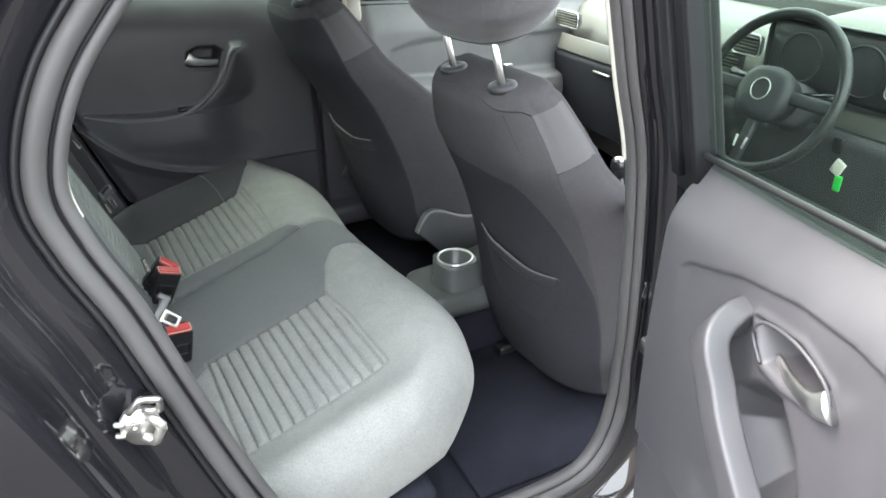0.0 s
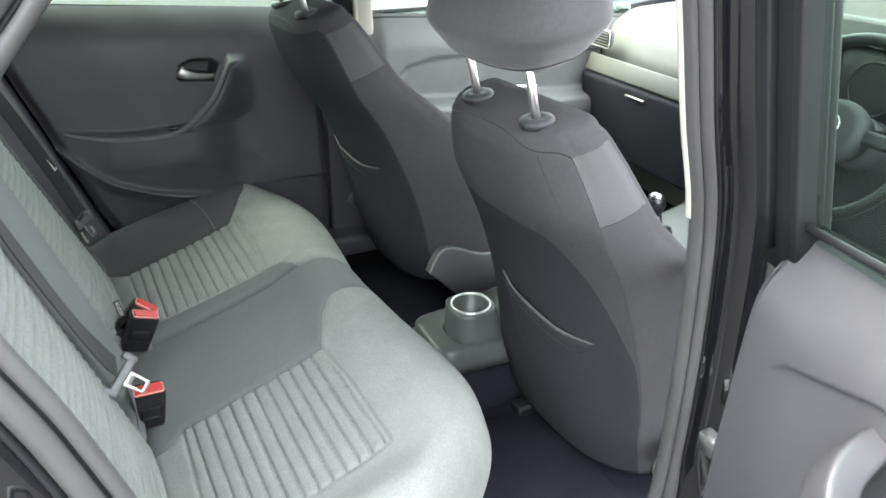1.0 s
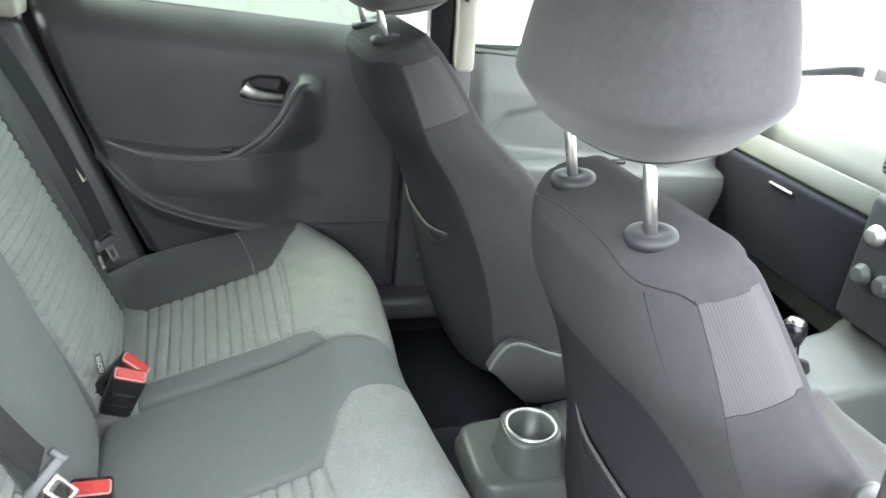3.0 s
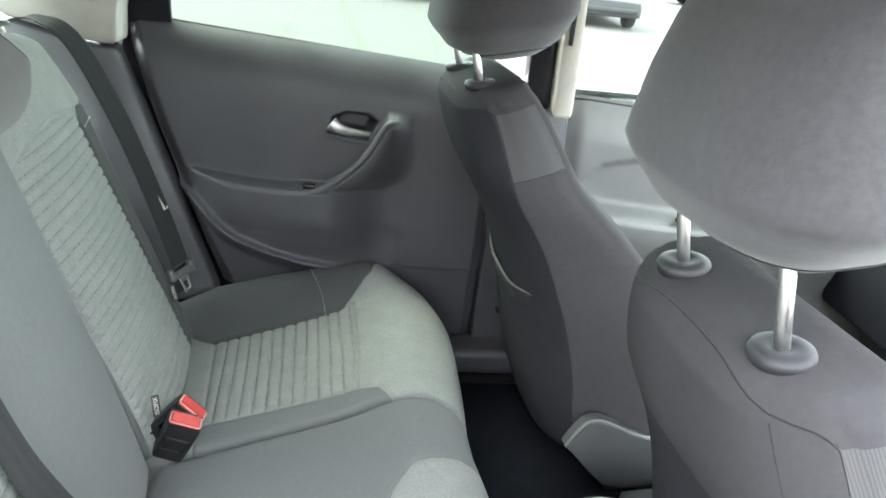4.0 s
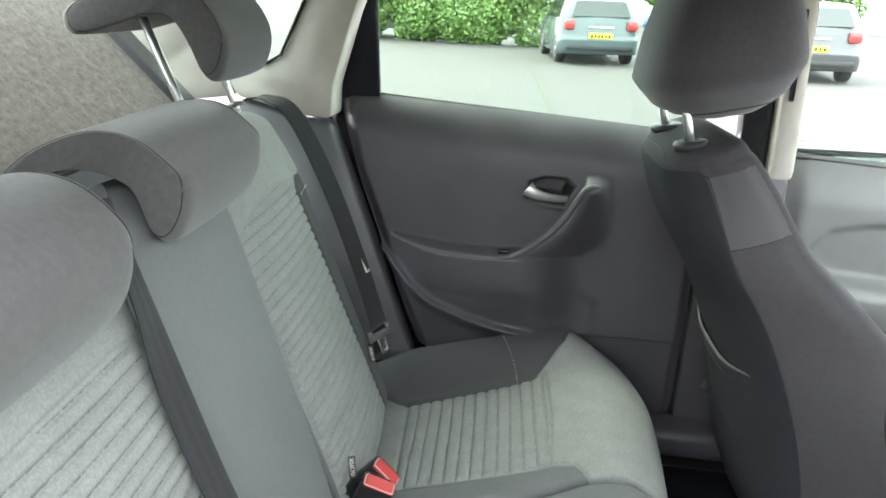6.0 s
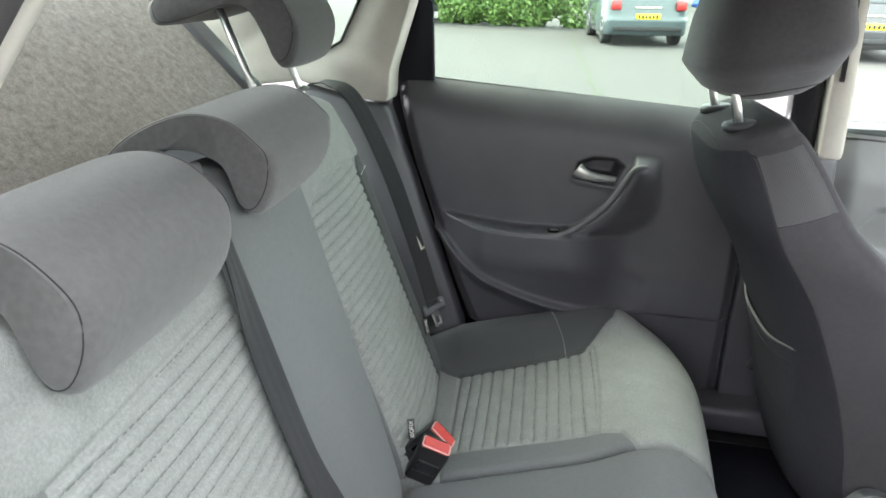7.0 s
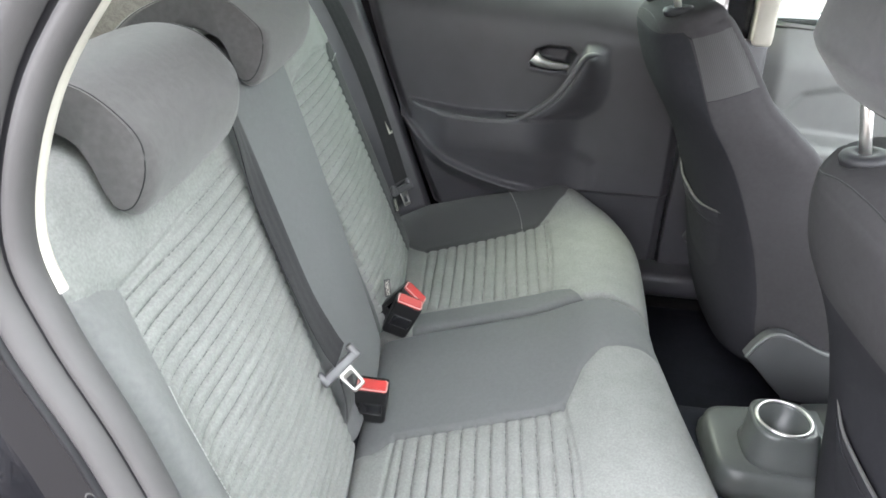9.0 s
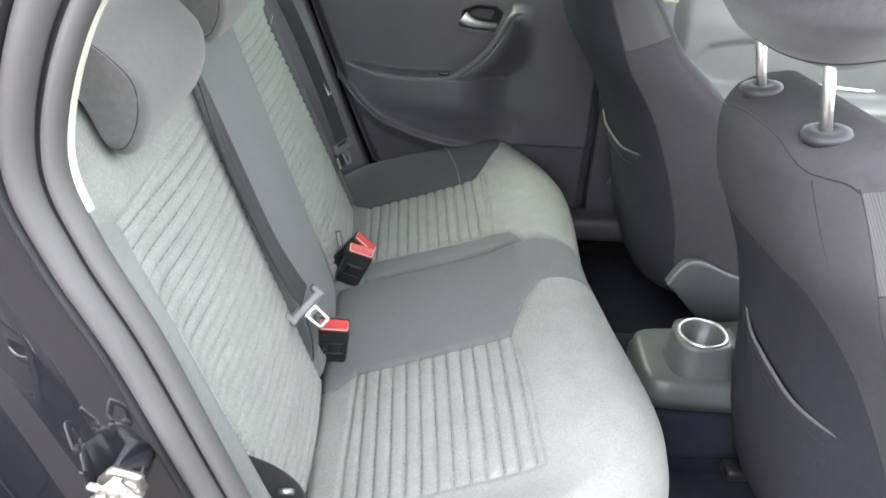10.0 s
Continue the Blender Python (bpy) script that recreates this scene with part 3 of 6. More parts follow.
    part("belt_seal", tube(strip, 0.0045 if side < 0 else 0.0018, 8), BLACK_RUBBER, door, "black rubber window seal")
    if window:
        out = [(0.0, 1.02), (0.668, 1.08), (0.672, 1.42), (-0.02, 1.42)]
        deep = -0.035 if side < 0 else -0.060
        gl = [(p[0], side * (deep - k + 0.22 * (p[1] - 1.05)), p[1]) for k in (0.0, 0.004) for p in out]
        g = mesh_object("window_pane", gl, [(0, 1, 2, 3), (7, 6, 5, 4), (0, 4, 5, 1), (1, 5, 6, 2), (2, 6, 7, 3), (3, 7, 4, 0)], GLASS, door, "green tinted glass pane", smooth=False)
    return door


rear_door("rear_door", "closed rear door with charcoal plastic card and chrome lever", 1.0, Matrix.Translation((0.56, 0.66, 0)) @ Matrix.Rotation(math.pi, 4, "Z"))
OPEN_A = radians(255)
near_door = rear_door("rear_door", "wide open rear door with grey plastic card", -1.0, Matrix.Translation((0.640, -0.851, 0)) @ Matrix.Rotation(OPEN_A, 4, "Z"))
# upright window frame of the open door
up = [(-0.050, -(-0.045 + 0.22 * (z - 1.05)), z) for z in np.linspace(0.98, 1.42, 8)]
v, f = beam(up, (1, 0, 0), 0.066, 0.045, 0.012)
mesh_object("window_frame", v, f, BLACK_RUBBER, near_door, "black window frame upright")
up = [(-0.010, -(-0.030 + 0.22 * (z - 1.05)), z) for z in np.linspace(1.0, 1.42, 8)]
v, f = beam(up, (1, 0, 0), 0.014, 0.03, 0.004)
mesh_object("window_channel", v, f, BLACK_RUBBER, near_door)
up = [(-0.060, -(-0.018 + 0.22 * (z - 1.05)), z) for z in np.linspace(1.0, 1.42, 8)]
v, f = beam(up, (1, 0, 0), 0.022, 0.012, 0.004)
mesh_object("frame_seal", v, f, BLACK_RUBBER, near_door)
check = part("door_check", box(0.724, -0.757, 0.665, 0.022, 0.034, 0.030, 0.004), STEEL, shell, "steel door check strap")
part("check_pin", tube([(0.716, -0.775, 0.645), (0.716, -0.775, 0.688)], 0.006, 10), CHROME, shell)


# Lighter than the rear card's trim: stronger light here is put into the colour.
LIT_CARD = plastic("lit_front_card", (0.12, 0.122, 0.12), 0.5)


def front_door():
    door = thing("front_door", "closed front door with pale-lit grey plastic card", "car door", kind="structure")
    na, nz = 90, 90
    T, S = np.meshgrid(np.linspace(0, 1, na), np.linspace(0, 1, nz), indexing="ij")
    X = 0.755 + T * 0.95
    Z = 0.33 + S * (np.interp(T, [0, 1], [1.023, 0.963]) - 0.33)
    b = 0.015 * np.sin(np.pi * S) - 0.035 * smooth_step(0.86, 1.0, S) - 0.02 * (1 - smooth_step(0, 0.04, T))
    arm = np.interp(X, [0.80, 1.1, 1.5], [0.775, 0.752, 0.74])
    b += 0.06 * (1 - smooth_step(arm - 0.01, arm + 0.01, Z)) * smooth_step(arm - 0.2, arm - 0.03, Z) * smooth_step(0.80, 0.86, X)
    crease = np.interp(X, [0.80, 0.82, 0.85, 0.93, 1.06, 1.4], [0.80, 0.835, 0.872, 0.888, 0.891, 0.87])
    b -= 0.012 * (1 - smooth_step(crease - 0.004, crease + 0.004, Z)) * smooth_step(arm, arm + 0.02, Z) * smooth_step(0.80, 0.82, X)
    verts = np.stack([X, 0.66 - b, Z], -1).reshape(-1, 3)
    faces = [(i * nz + j, (i + 1) * nz + j, (i + 1) * nz + j + 1, i * nz + j + 1) for i in range(na - 1) for j in range(nz - 1)]
    mesh_object("door_card", verts, faces, LIT_CARD, door, "grey plastic door card, lightened as if lit")
    part("door_shell", box(1.22, 0.77, 0.67, 0.94, 0.13, 0.66, 0.02), BODY, door)
    part("belt_seal", tube([(0.76 + 0.95 * t, 0.696, 1.013 - 0.06 * t) for t in np.linspace(0, 1, 8)], 0.0035, 8), BLACK_RUBBER, door)
    g = [(0.76, 0.70, 1.0), (1.70, 0.70, 0.94), (1.35, 0.655, 1.38), (0.74, 0.655, 1.40)]
    mesh_object("window_pane", g + [(x, y + 0.004, z) for x, y, z in g], [(0, 1, 2, 3), (7, 6, 5, 4), (0, 4, 5, 1), (1, 5, 6, 2), (2, 6, 7, 3), (3, 7, 4, 0)], CLEAR, door, smooth=False)
    pts = catmull([(1.12, 0.60, 0.80), (1.16, 0.585, 0.80), (1.22, 0.585, 0.795), (1.26, 0.60, 0.79)], 14)
    part("release_lever", tube(pts, 0.009, 10, flat=0.5), SATIN, door, "satin chrome release lever")
    for k in range(3):
        part("switch", box(1.05 + 0.05 * k, 0.60, 0.768, 0.035, 0.02, 0.01, 0.003), GLOSS_BLACK, door)
    return door


front_door()

# quarter window behind the far rear pillar
q = [(-0.28, 0.675, 1.150), (-0.50, 0.675, 1.150), (-0.45, 0.63, 1.43), (-0.15, 0.63, 1.43)]
quarter = mesh_object("window_1", q + [(x, y + 0.004, z) for x, y, z in q], [(0, 1, 2, 3), (7, 6, 5, 4), (0, 4, 5, 1), (1, 5, 6, 2), (2, 6, 7, 3), (3, 7, 4, 0)], GLASS, smooth=False)
tagged(quarter, "green tinted rear quarter window pane", "window", kind="structure")
part("window_seal", tube([(-0.235, 0.612, 1.30), (-0.296, 0.614, 1.180), (-0.325, 0.614, 1.163), (-0.42, 0.614, 1.142)], 0.0035, 8), BLACK_RUBBER, quarter, "black rubber edge of the pane")


# ---- the rest of the shell: tail, bonnet, screens and wheels ----
def sheet(name, a, b, mat, label="", thick=0.02, parent=None):
    """A straight lofted panel between two rows of points, thickened."""
    n = len(a)
    verts = [Vector(p) for p in a] + [Vector(p) for p in b]
    faces = [(i, i + 1, n + i + 1, n + i) for i in range(n - 1)]
    ob = mesh_object(name, verts, faces, mat, parent or shell, label)
    if thick:
        so = ob.modifiers.new("thickness", "SOLIDIFY")
        so.thickness = thick
    return ob


def bow(x, z, half, crown, n=13):
    """A row of points across the car, bowed along x at its ends."""
    return [(x - crown * (k / (n - 1) * 2 - 1) ** 2, half * (k / (n - 1) * 2 - 1), z) for k in range(n)]


sheet("tailgate", bow(-1.12, 0.42, 0.80, -0.06), bow(-1.08, 1.04, 0.76, -0.06), BODY, "glossy black tailgate")
sheet("rear_window", bow(-1.07, 1.05, 0.74, -0.06), bow(-0.56, 1.455, 0.60, -0.03), GLASS, "green tinted rear window", 0)
sheet("windscreen", bow(2.02, 0.98, 0.74, 0.10), bow(1.36, 1.455, 0.60, 0.04), CLEAR, "clear windscreen", 0)
sheet("bonnet", bow(2.03, 0.965, 0.76, 0.10), bow(2.62, 0.84, 0.70, 0.12), BODY, "glossy black bonnet")
sheet("front_bumper", bow(2.625, 0.835, 0.72, 0.12), bow(2.68, 0.30, 0.74, 0.14), BODY, "glossy black front bumper")
for s in (-1, 1):
    sheet("front_wing", [(1.98, s * 0.80, 0.955), (2.50, s * 0.72, 0.84)], [(1.98, s * 0.83, 0.32), (2.55, s * 0.74, 0.32)], BODY, "glossy black wing")
sheet("rear_quarter", [(-1.06, -0.78, 1.04), (-0.30, -0.815, 1.08)], [(-1.12, -0.80, 0.42), (-0.30, -0.855, 0.36)], BODY, "glossy black rear quarter panel", 0.01)
sheet("tail_pillar", [(-0.56, -0.60, 1.455), (-0.25, -0.63, 1.46)], [(-1.06, -0.775, 1.045), (-0.30, -0.80, 1.085)], BODY, "glossy black tail pillar", 0.01)


# ---- rear bench ----
def frame_of(origin, u, v, n):
    m = Matrix.Identity(4)
    for i, c in enumerate((u, v, n, origin)):
        for r in range(3):
            m[r][i] = c[r]
    return m


TURN = Matrix.Rotation(radians(4.0), 4, "Z")


def back_frame(lean, x):
    c, s = math.cos(radians(lean)), math.sin(radians(lean))
    return TURN @ frame_of((x, 0, 0.53), (0, 1, 0), (-s, 0, c), (c, 0, s))


BACK_R = back_frame(16.0, -0.015)
BACK_L = back_frame(20.5, -0.010)
SEAT_M = TURN @ frame_of((0, 0, 0.468), (0, 1, 0), (0.961, 0, 0.276), (-0.276, 0, 0.961))
BACK_RIB_R = [(-0.238, -0.04), (-0.245, 0.464), (-0.30, 0.469), (-0.40, 0.467), (-0.47, 0.461), (-0.520, 0.458), (-0.553, 0.456), (-0.560, 0.42), (-0.568, 0.38), (-0.574, 0.34), (-0.571, 0.265), (-0.563, 0.20), (-0.550, 0.12), (-0.550, -0.04)]
BACK_RIB_L = [(0.088, -0.04), (0.093, 0.455), (0.18, 0.478), (0.30, 0.488), (0.415, 0.472), (0.415, -0.04)]


def ribs(s, sd, pitch, deep):
    """Rounded welts with narrow stitched valleys between them."""
    d = np.abs((s / pitch + 0.5) % 1.0 - 0.5) * pitch
    wave = 1 - np.exp(-(d / 0.0026) ** 2) + 0.35 * (np.abs(np.sin(np.pi * s / pitch)) - 1)
    return smooth_step(0.0, 0.008, sd) * deep * (wave - 0.9)


def valley(poly, pitch):
    """Distance from the nearest stitched valley inside poly."""
    def f(u, v):
        d = np.abs((v / pitch + 0.5) % 1.0 - 0.5) * pitch
        return np.where(inside_distance(u, v, poly) > 0.003, d, 1.0)
    return f


def groove(sd, deep=0.004, width=0.004):
    return -deep * np.exp(-(sd / width) ** 2)


def shoulder(u, v):
    return inside_distance(u, v, [(-0.235, 0.42), (-0.225, 0.75), (-0.80, 0.75), (-0.80, 0.53), (-0.66, 0.497), (-0.635, 0.489), (-0.587, 0.474), (-0.550, 0.455), (-0.30, 0.44)])


def pale_back_right(u, v):
    rib = inside_distance(u, v, BACK_RIB_R)
    return np.maximum(rib, np.where((u < -0.545) & (rib < 0) & (shoulder(u, v) < 0), 9.0, shoulder(u, v)))


def height_back_right(u, v):
    rib = inside_distance(u, v, BACK_RIB_R)
    z = ribs(v, rib, 0.0185, 0.0042) + groove(rib)
    z += 0.036 * np.exp(-((u + 0.625) / 0.05) ** 2) * (1 - smooth_step(0.36, 0.58, v))
    z += groove(np.maximum(rib, shoulder(u, v)), 0.003)
    z += 0.010 * np.cos(np.clip((u + 0.38) / 0.18, -1, 1) * np.pi / 2)
    z += 0.010 * np.exp(-((u + 0.065) / 0.10) ** 2) - 0.014 * np.exp(-((u + 0.220) / 0.012) ** 2)
    return z


def pale_back_left(u, v):
    rib = inside_distance(u, v, BACK_RIB_L)
    top = inside_distance(u, v, [(0.0, 0.44), (0.0, 0.8), (0.6, 0.8), (0.6, 0.47), (0.435, 0.475), (0.415, 0.45), (0.20, 0.44)])
    d = np.maximum(rib, top)
    return np.where((u > 0.418) & (d < -0.001), -1.0, d)


def height_back_left(u, v):
    rib = inside_distance(u, v, BACK_RIB_L)
    z = ribs(v, rib, 0.0185, 0.0042) + groove(rib)
    z += groove(np.maximum(rib, inside_distance(u, v, [(0.0, 0.44), (0.0, 0.8), (0.6, 0.8), (0.6, 0.47), (0.435, 0.475), (0.415, 0.45), (0.20, 0.44)])), 0.003)
    z += 0.012 * np.cos(np.clip((u - 0.25) / 0.17, -1, 1) * np.pi / 2)
    return z


bench = thing("rear_seat", "grey two-tone cloth rear bench with ribbed inlays", "car seat")
pad("wide_backrest", BACK_R, lambda v: (-0.655 + 0.09 * smooth_step(0.45, 0.68, v), 0.066 + 0 * v), -0.06, 0.60, height_back_right, 0.12, (0.035, 0.024, 0.03, 0.05), SEAT, bench, "split wide backrest, grey ribbed cloth", 150, 560, 0.10, pale_back_right, None, valley(BACK_RIB_R, 0.0185))
pad("narrow_backrest", BACK_L, lambda v: (0.074 + 0 * v, 0.505 - 0.06 * smooth_step(0.46, 0.66, v)), -0.06, 0.625, height_back_left, 0.12, (0.024, 0.05, 0.03, 0.05), SEAT, bench, "split narrow backrest, grey ribbed cloth", 110, 560, 0.10, pale_back_left, None, valley(BACK_RIB_L, 0.0185))


def rib_zone(sign):
    outer = (0.490, 0.500) if sign < 0 else (0.470, 0.455)
    inner = (0.200, 0.190) if sign < 0 else (0.178, 0.168)
    return [(sign * u, v) for v, u in ((0.055, inner[0]), (0.335, inner[1]), (0.345, 0.30), (0.345, outer[0]), (0.045, outer[1]))]


CENTRE_R = [(0.2, -0.1), (-0.23, -0.1), (-0.232, 0.02), (-0.203, 0.058), (-0.195, 0.335), (-0.11, 0.375), (-0.072, 0.41), (-0.055, 0.48), (-0.05, 0.8), (0.2, 0.8)]
INNER_L = [(0.05, 0.045), (0.172, 0.052), (0.166, 0.335), (0.145, 0.375), (0.05, 0.42)]
BOLSTER_L = [(0.56, -0.10), (0.525, -0.05), (0.480, 0.005), (0.452, 0.042), (0.458, 0.18), (0.468, 0.318), (0.500, 0.352), (0.550, 0.398), (0.62, 0.418), (0.90, 0.42), (0.90, -0.10)]


def pale_right(u, v):
    return -inside_distance(u, v, CENTRE_R)


def pale_left(u, v):
    d = inside_distance(u, v, BOLSTER_L)
    inner = inside_distance(u, v, INNER_L)
    return np.where(d > 0, -1.0, np.where(inner > 0, -inner, np.minimum(-d, np.maximum(-inner, 0.0))))


def height_cushion(sign, pale):
    def f(u, v):
        rib = inside_distance(u, v, rib_zone(sign))
        z = ribs(v, rib, 0.0240, 0.0046) + groove(rib, 0.004) + groove(np.where(pale(u, v) < -0.5, inside_distance(u, v, BOLSTER_L), pale(u, v)), 0.003)
        if sign < 0:
            z += 0.024 * np.exp(-((np.abs(u) - 0.585) / 0.05) ** 2) * (1 - smooth_step(0.30, 0.45, v))
        else:
            z += np.interp(v, [-0.05, 0.05, 0.17, 0.27, 0.36, 0.46], [0.040, 0.058, 0.055, 0.048, 0.034, 0.008]) * smooth_step(0.462, 0.575, u)
        z += 0.010 * np.exp(-(u / 0.10) ** 2) + 0.014 * np.exp(-((v - 0.40) / 0.06) ** 2)
        z -= 0.004 * np.exp(-((np.abs(u) - 0.36) / 0.10) ** 2 - ((v - 0.22) / 0.12) ** 2)
        return z
    return f


NOSE = np.array(catmull([(0.0, 0.505), (0.15, 0.515), (0.35, 0.53), (0.45, 0.518), (0.53, 0.478), (0.60, 0.40), (0.64, 0.33)], 60))


NOSE_L = np.array(catmull([(0.0, 0.505), (0.15, 0.515), (0.35, 0.53), (0.45, 0.524), (0.53, 0.503), (0.60, 0.465), (0.64, 0.43)], 60))


def nose(u):
    """Front edge of the cushions in plan; the narrow one runs squarer into its corner."""
    return np.where(u > 0, np.interp(u, NOSE_L[:, 0], NOSE_L[:, 1]), np.interp(-u, NOSE[:, 0], NOSE[:, 1]))


pad("wide_cushion", SEAT_M, lambda v: (-0.640 + 0 * v, 0.094 + 0 * v), -0.02, 0.51, height_cushion(-1.0, pale_right), 0.16, (0.055, 0.018, 0.03, 0.09), SEAT, bench, "wide seat cushion, grey ribbed cloth inlay", 160, 420, 0.04, pale_right, nose, valley(rib_zone(-1.0), 0.0240))
pad("narrow_cushion", SEAT_M, lambda v: (0.102 + 0 * v, 0.640 + 0 * v), -0.07, 0.51, height_cushion(1.0, pale_left), 0.16, (0.018, 0.055, 0.03, 0.09), SEAT, bench, "narrow seat cushion, grey ribbed cloth inlay", 130, 420, 0.04, pale_left, nose, valley(rib_zone(1.0), 0.0240))
part("seat_base", box(0.17, 0, 0.31, 0.44, 1.26, 0.14, 0.02), CARPET, bench, "black carpeted seat base")


def stitching(points, m, n0, parent):
    """Short pale thread stitches along points (u, v) on a face."""
    bm = bmesh.new()
    pts = catmull(points, 2 * int(sum(np.hypot(*(np.array(b) - np.array(a))) for a, b in zip(points, points[1:])) / 0.007))
    for a, b in zip(pts[0::2], pts[1::2]):
        mid = (a + b) / 2
        t = (b - a) / np.linalg.norm(b - a)
        mm = m @ frame_of((mid[0], mid[1], n0(mid)), (t[0], t[1], 0), (-t[1], t[0], 0), (0, 0, 1))
        bmesh.ops.create_cube(bm, size=1.0, matrix=mm @ Matrix.Diagonal((0.0048, 0.0012, 0.0014, 1)))
    part("stitching", bm, THREAD, parent, "pale thread stitching", smooth=False)


def face_of(height):
    return lambda p: float(height(np.array([p[0]]), np.array([p[1]]))[0]) + 0.0004


stitching([(-0.578, 0.36), (-0.580, 0.32), (-0.577, 0.265), (-0.569, 0.20), (-0.557, 0.12), (-0.556, 0.06)], BACK_R, face_of(height_back_right), bench)
stitching([(0.468, 0.283), (0.51, 0.282), (0.56, 0.272), (0.60, 0.262)], SEAT_M, face_of(height_cushion(1.0, pale_left)), bench)
stitching([(0.428, 0.438), (0.47, 0.445)], BACK_L, face_of(height_back_left), bench)


part("release_recess", box(0, 0, 0, 0.022, 0.028, 0.010, 0.004, 2, BACK_R @ Matrix.Translation((-0.588, 0.575, -0.004)) @ Matrix.Rotation(radians(30), 4, "Z")), TRIM_LOW, bench, "dark backrest release recess")


def on_back(y, s, n, m=None):
    return tuple((m or BACK_R) @ Vector((y, s, n)))


def saddle_headrest(y, half, low, high, m, label, tail=((-0.04, 0.0), (-0.10, -0.010), (-0.146, -0.034), (-0.146, -0.048), (-0.09, -0.036), (-0.035, -0.042))):
    """A low head restraint that hooks over the top of the backrest; low and high are distances up the backrest."""
    mid = (low + high) / 2
    prof = catmull([(0.014, low + 0.002), (0.032, low - 0.003), (0.056, low + 0.022), (0.068, low + 0.055), (0.060, high - 0.058), (0.038, high - 0.026), (0.004, high - 0.006)] + [(d, high + q) for d, q in tail] + [(0.002, high - 0.066), (0.012, low + 0.045)], 60, closed=True)
    c = np.array((0.03, (mid + high) / 2 + 0.02))
    rings = []
    for k in range(29):
        t = -1 + 2 * k / 28
        s = 1 - 0.14 * max(0.0, (abs(t) - 0.72) / 0.28) ** 2
        taper = 1 - 0.05 * t * t
        yy = y + half * (math.copysign(1 - (1 - abs(t)) ** 1.4, t))
        rings.append([m @ Vector((yy, (c[1] + (p[1] - c[1]) * s * taper), c[0] + (p[0] - c[0]) * s)) for p in prof])
    v, f = loft(rings)
    rest = mesh_object("head_restraint", v, f, DARK, bench, label)
    rest.data.set_sharp_from_angle(angle=radians(50))
    for k in (1, 27):
        part("piping", tube([tuple(p) for p in rings[k]], 0.0007, 6, True), WEB, rest, "sewn end seam")
    return rest


saddle_headrest(-0.410, 0.122, 0.508, 0.650, BACK_R, "grey cloth saddle-shaped head restraint")
saddle_headrest(-0.050, 0.125, 0.530, 0.664, BACK_R, "grey cloth saddle-shaped head restraint")


def block_headrest(parent, centre, w, d, h, mat, tilt, label="", name="head_restraint"):
    """An upright head restraint: a soft block, widest at mid height, with a pinched lower edge."""
    hq = (0.0, 0.03, 0.10, 0.24, 0.29, 0.36, 0.60, 0.80, 0.90, 0.95, 0.985, 1.0)
    wide = (0.52, 0.60, 0.72, 0.95, 0.995, 0.985, 0.89, 0.80, 0.745, 0.69, 0.60, 0.46)
    rear = (0.34, 0.52, 0.78, 0.95, 1.0, 0.96, 0.80, 0.60, 0.44, 0.30, 0.16, 0.06)
    fore = (0.36, 0.50, 0.74, 0.90, 0.97, 1.0, 1.0, 0.96, 0.86, 0.70, 0.48, 0.28)
    rings = []
    m = Matrix.Translation(centre) @ Matrix.Rotation(radians(tilt), 4, "Y")
    for t in np.linspace(0, 1, 34):
        q = t * t * (3 - 2 * t) * 0.5 + t * 0.5
        kw = np.interp(q, hq, wide)
        ring = []
        for j in range(56):
            a = 2 * math.pi * j / 56
            c, s = math.cos(a), math.sin(a)
            kd = np.interp(q, hq, fore if c > 0 else rear)
            e = 2 / 3.0
            px = math.copysign(abs(c) ** e, c) * d / 2 * kd
            py = math.copysign(abs(s) ** e, s) * w / 2 * kw
            px += 0.012 * (1 - (py / (w / 2)) ** 2) * (1 if c > 0 else -0.4)
            ring.append(m @ Vector((px, py, q * h + 0.006 * (py / (w / 2)) ** 2 * (1 - q))))
        rings.append(ring)
    v, f = loft(rings)
    rest = mesh_object(name, v, f, mat, parent, label)
    part("piping", tube([tuple(p) for p in rings[3]], 0.0013, 6, True), WEB, rest, "sewn lower edge")
    return rest


left_rest = saddle_headrest(0.312, 0.118, 0.676, 0.838, BACK_L, "raised grey cloth head restraint on chrome posts",
                            ((-0.04, 0.008), (-0.10, 0.014), (-0.150, 0.006), (-0.162, -0.014), (-0.150, -0.034), (-0.09, -0.042), (-0.035, -0.045)))
for y in (0.212, 0.410):
    part("post", tube([on_back(y, t, -0.045, BACK_L) for t in (0.56, 0.66, 0.80)], 0.0065, 12), SATIN, left_rest, "chrome post")
    v, f = lathe([(0.004, 0.0), (0.017, 0.0), (0.018, 0.004), (0.014, 0.009), (0.006, 0.009)], 18, BACK_L @ Matrix.Translation((y, 0.628, -0.045)) @ Matrix.Rotation(radians(-90), 4, "X"))
    mesh_object("post_sleeve", v, f, PALE_EDGE, left_rest)

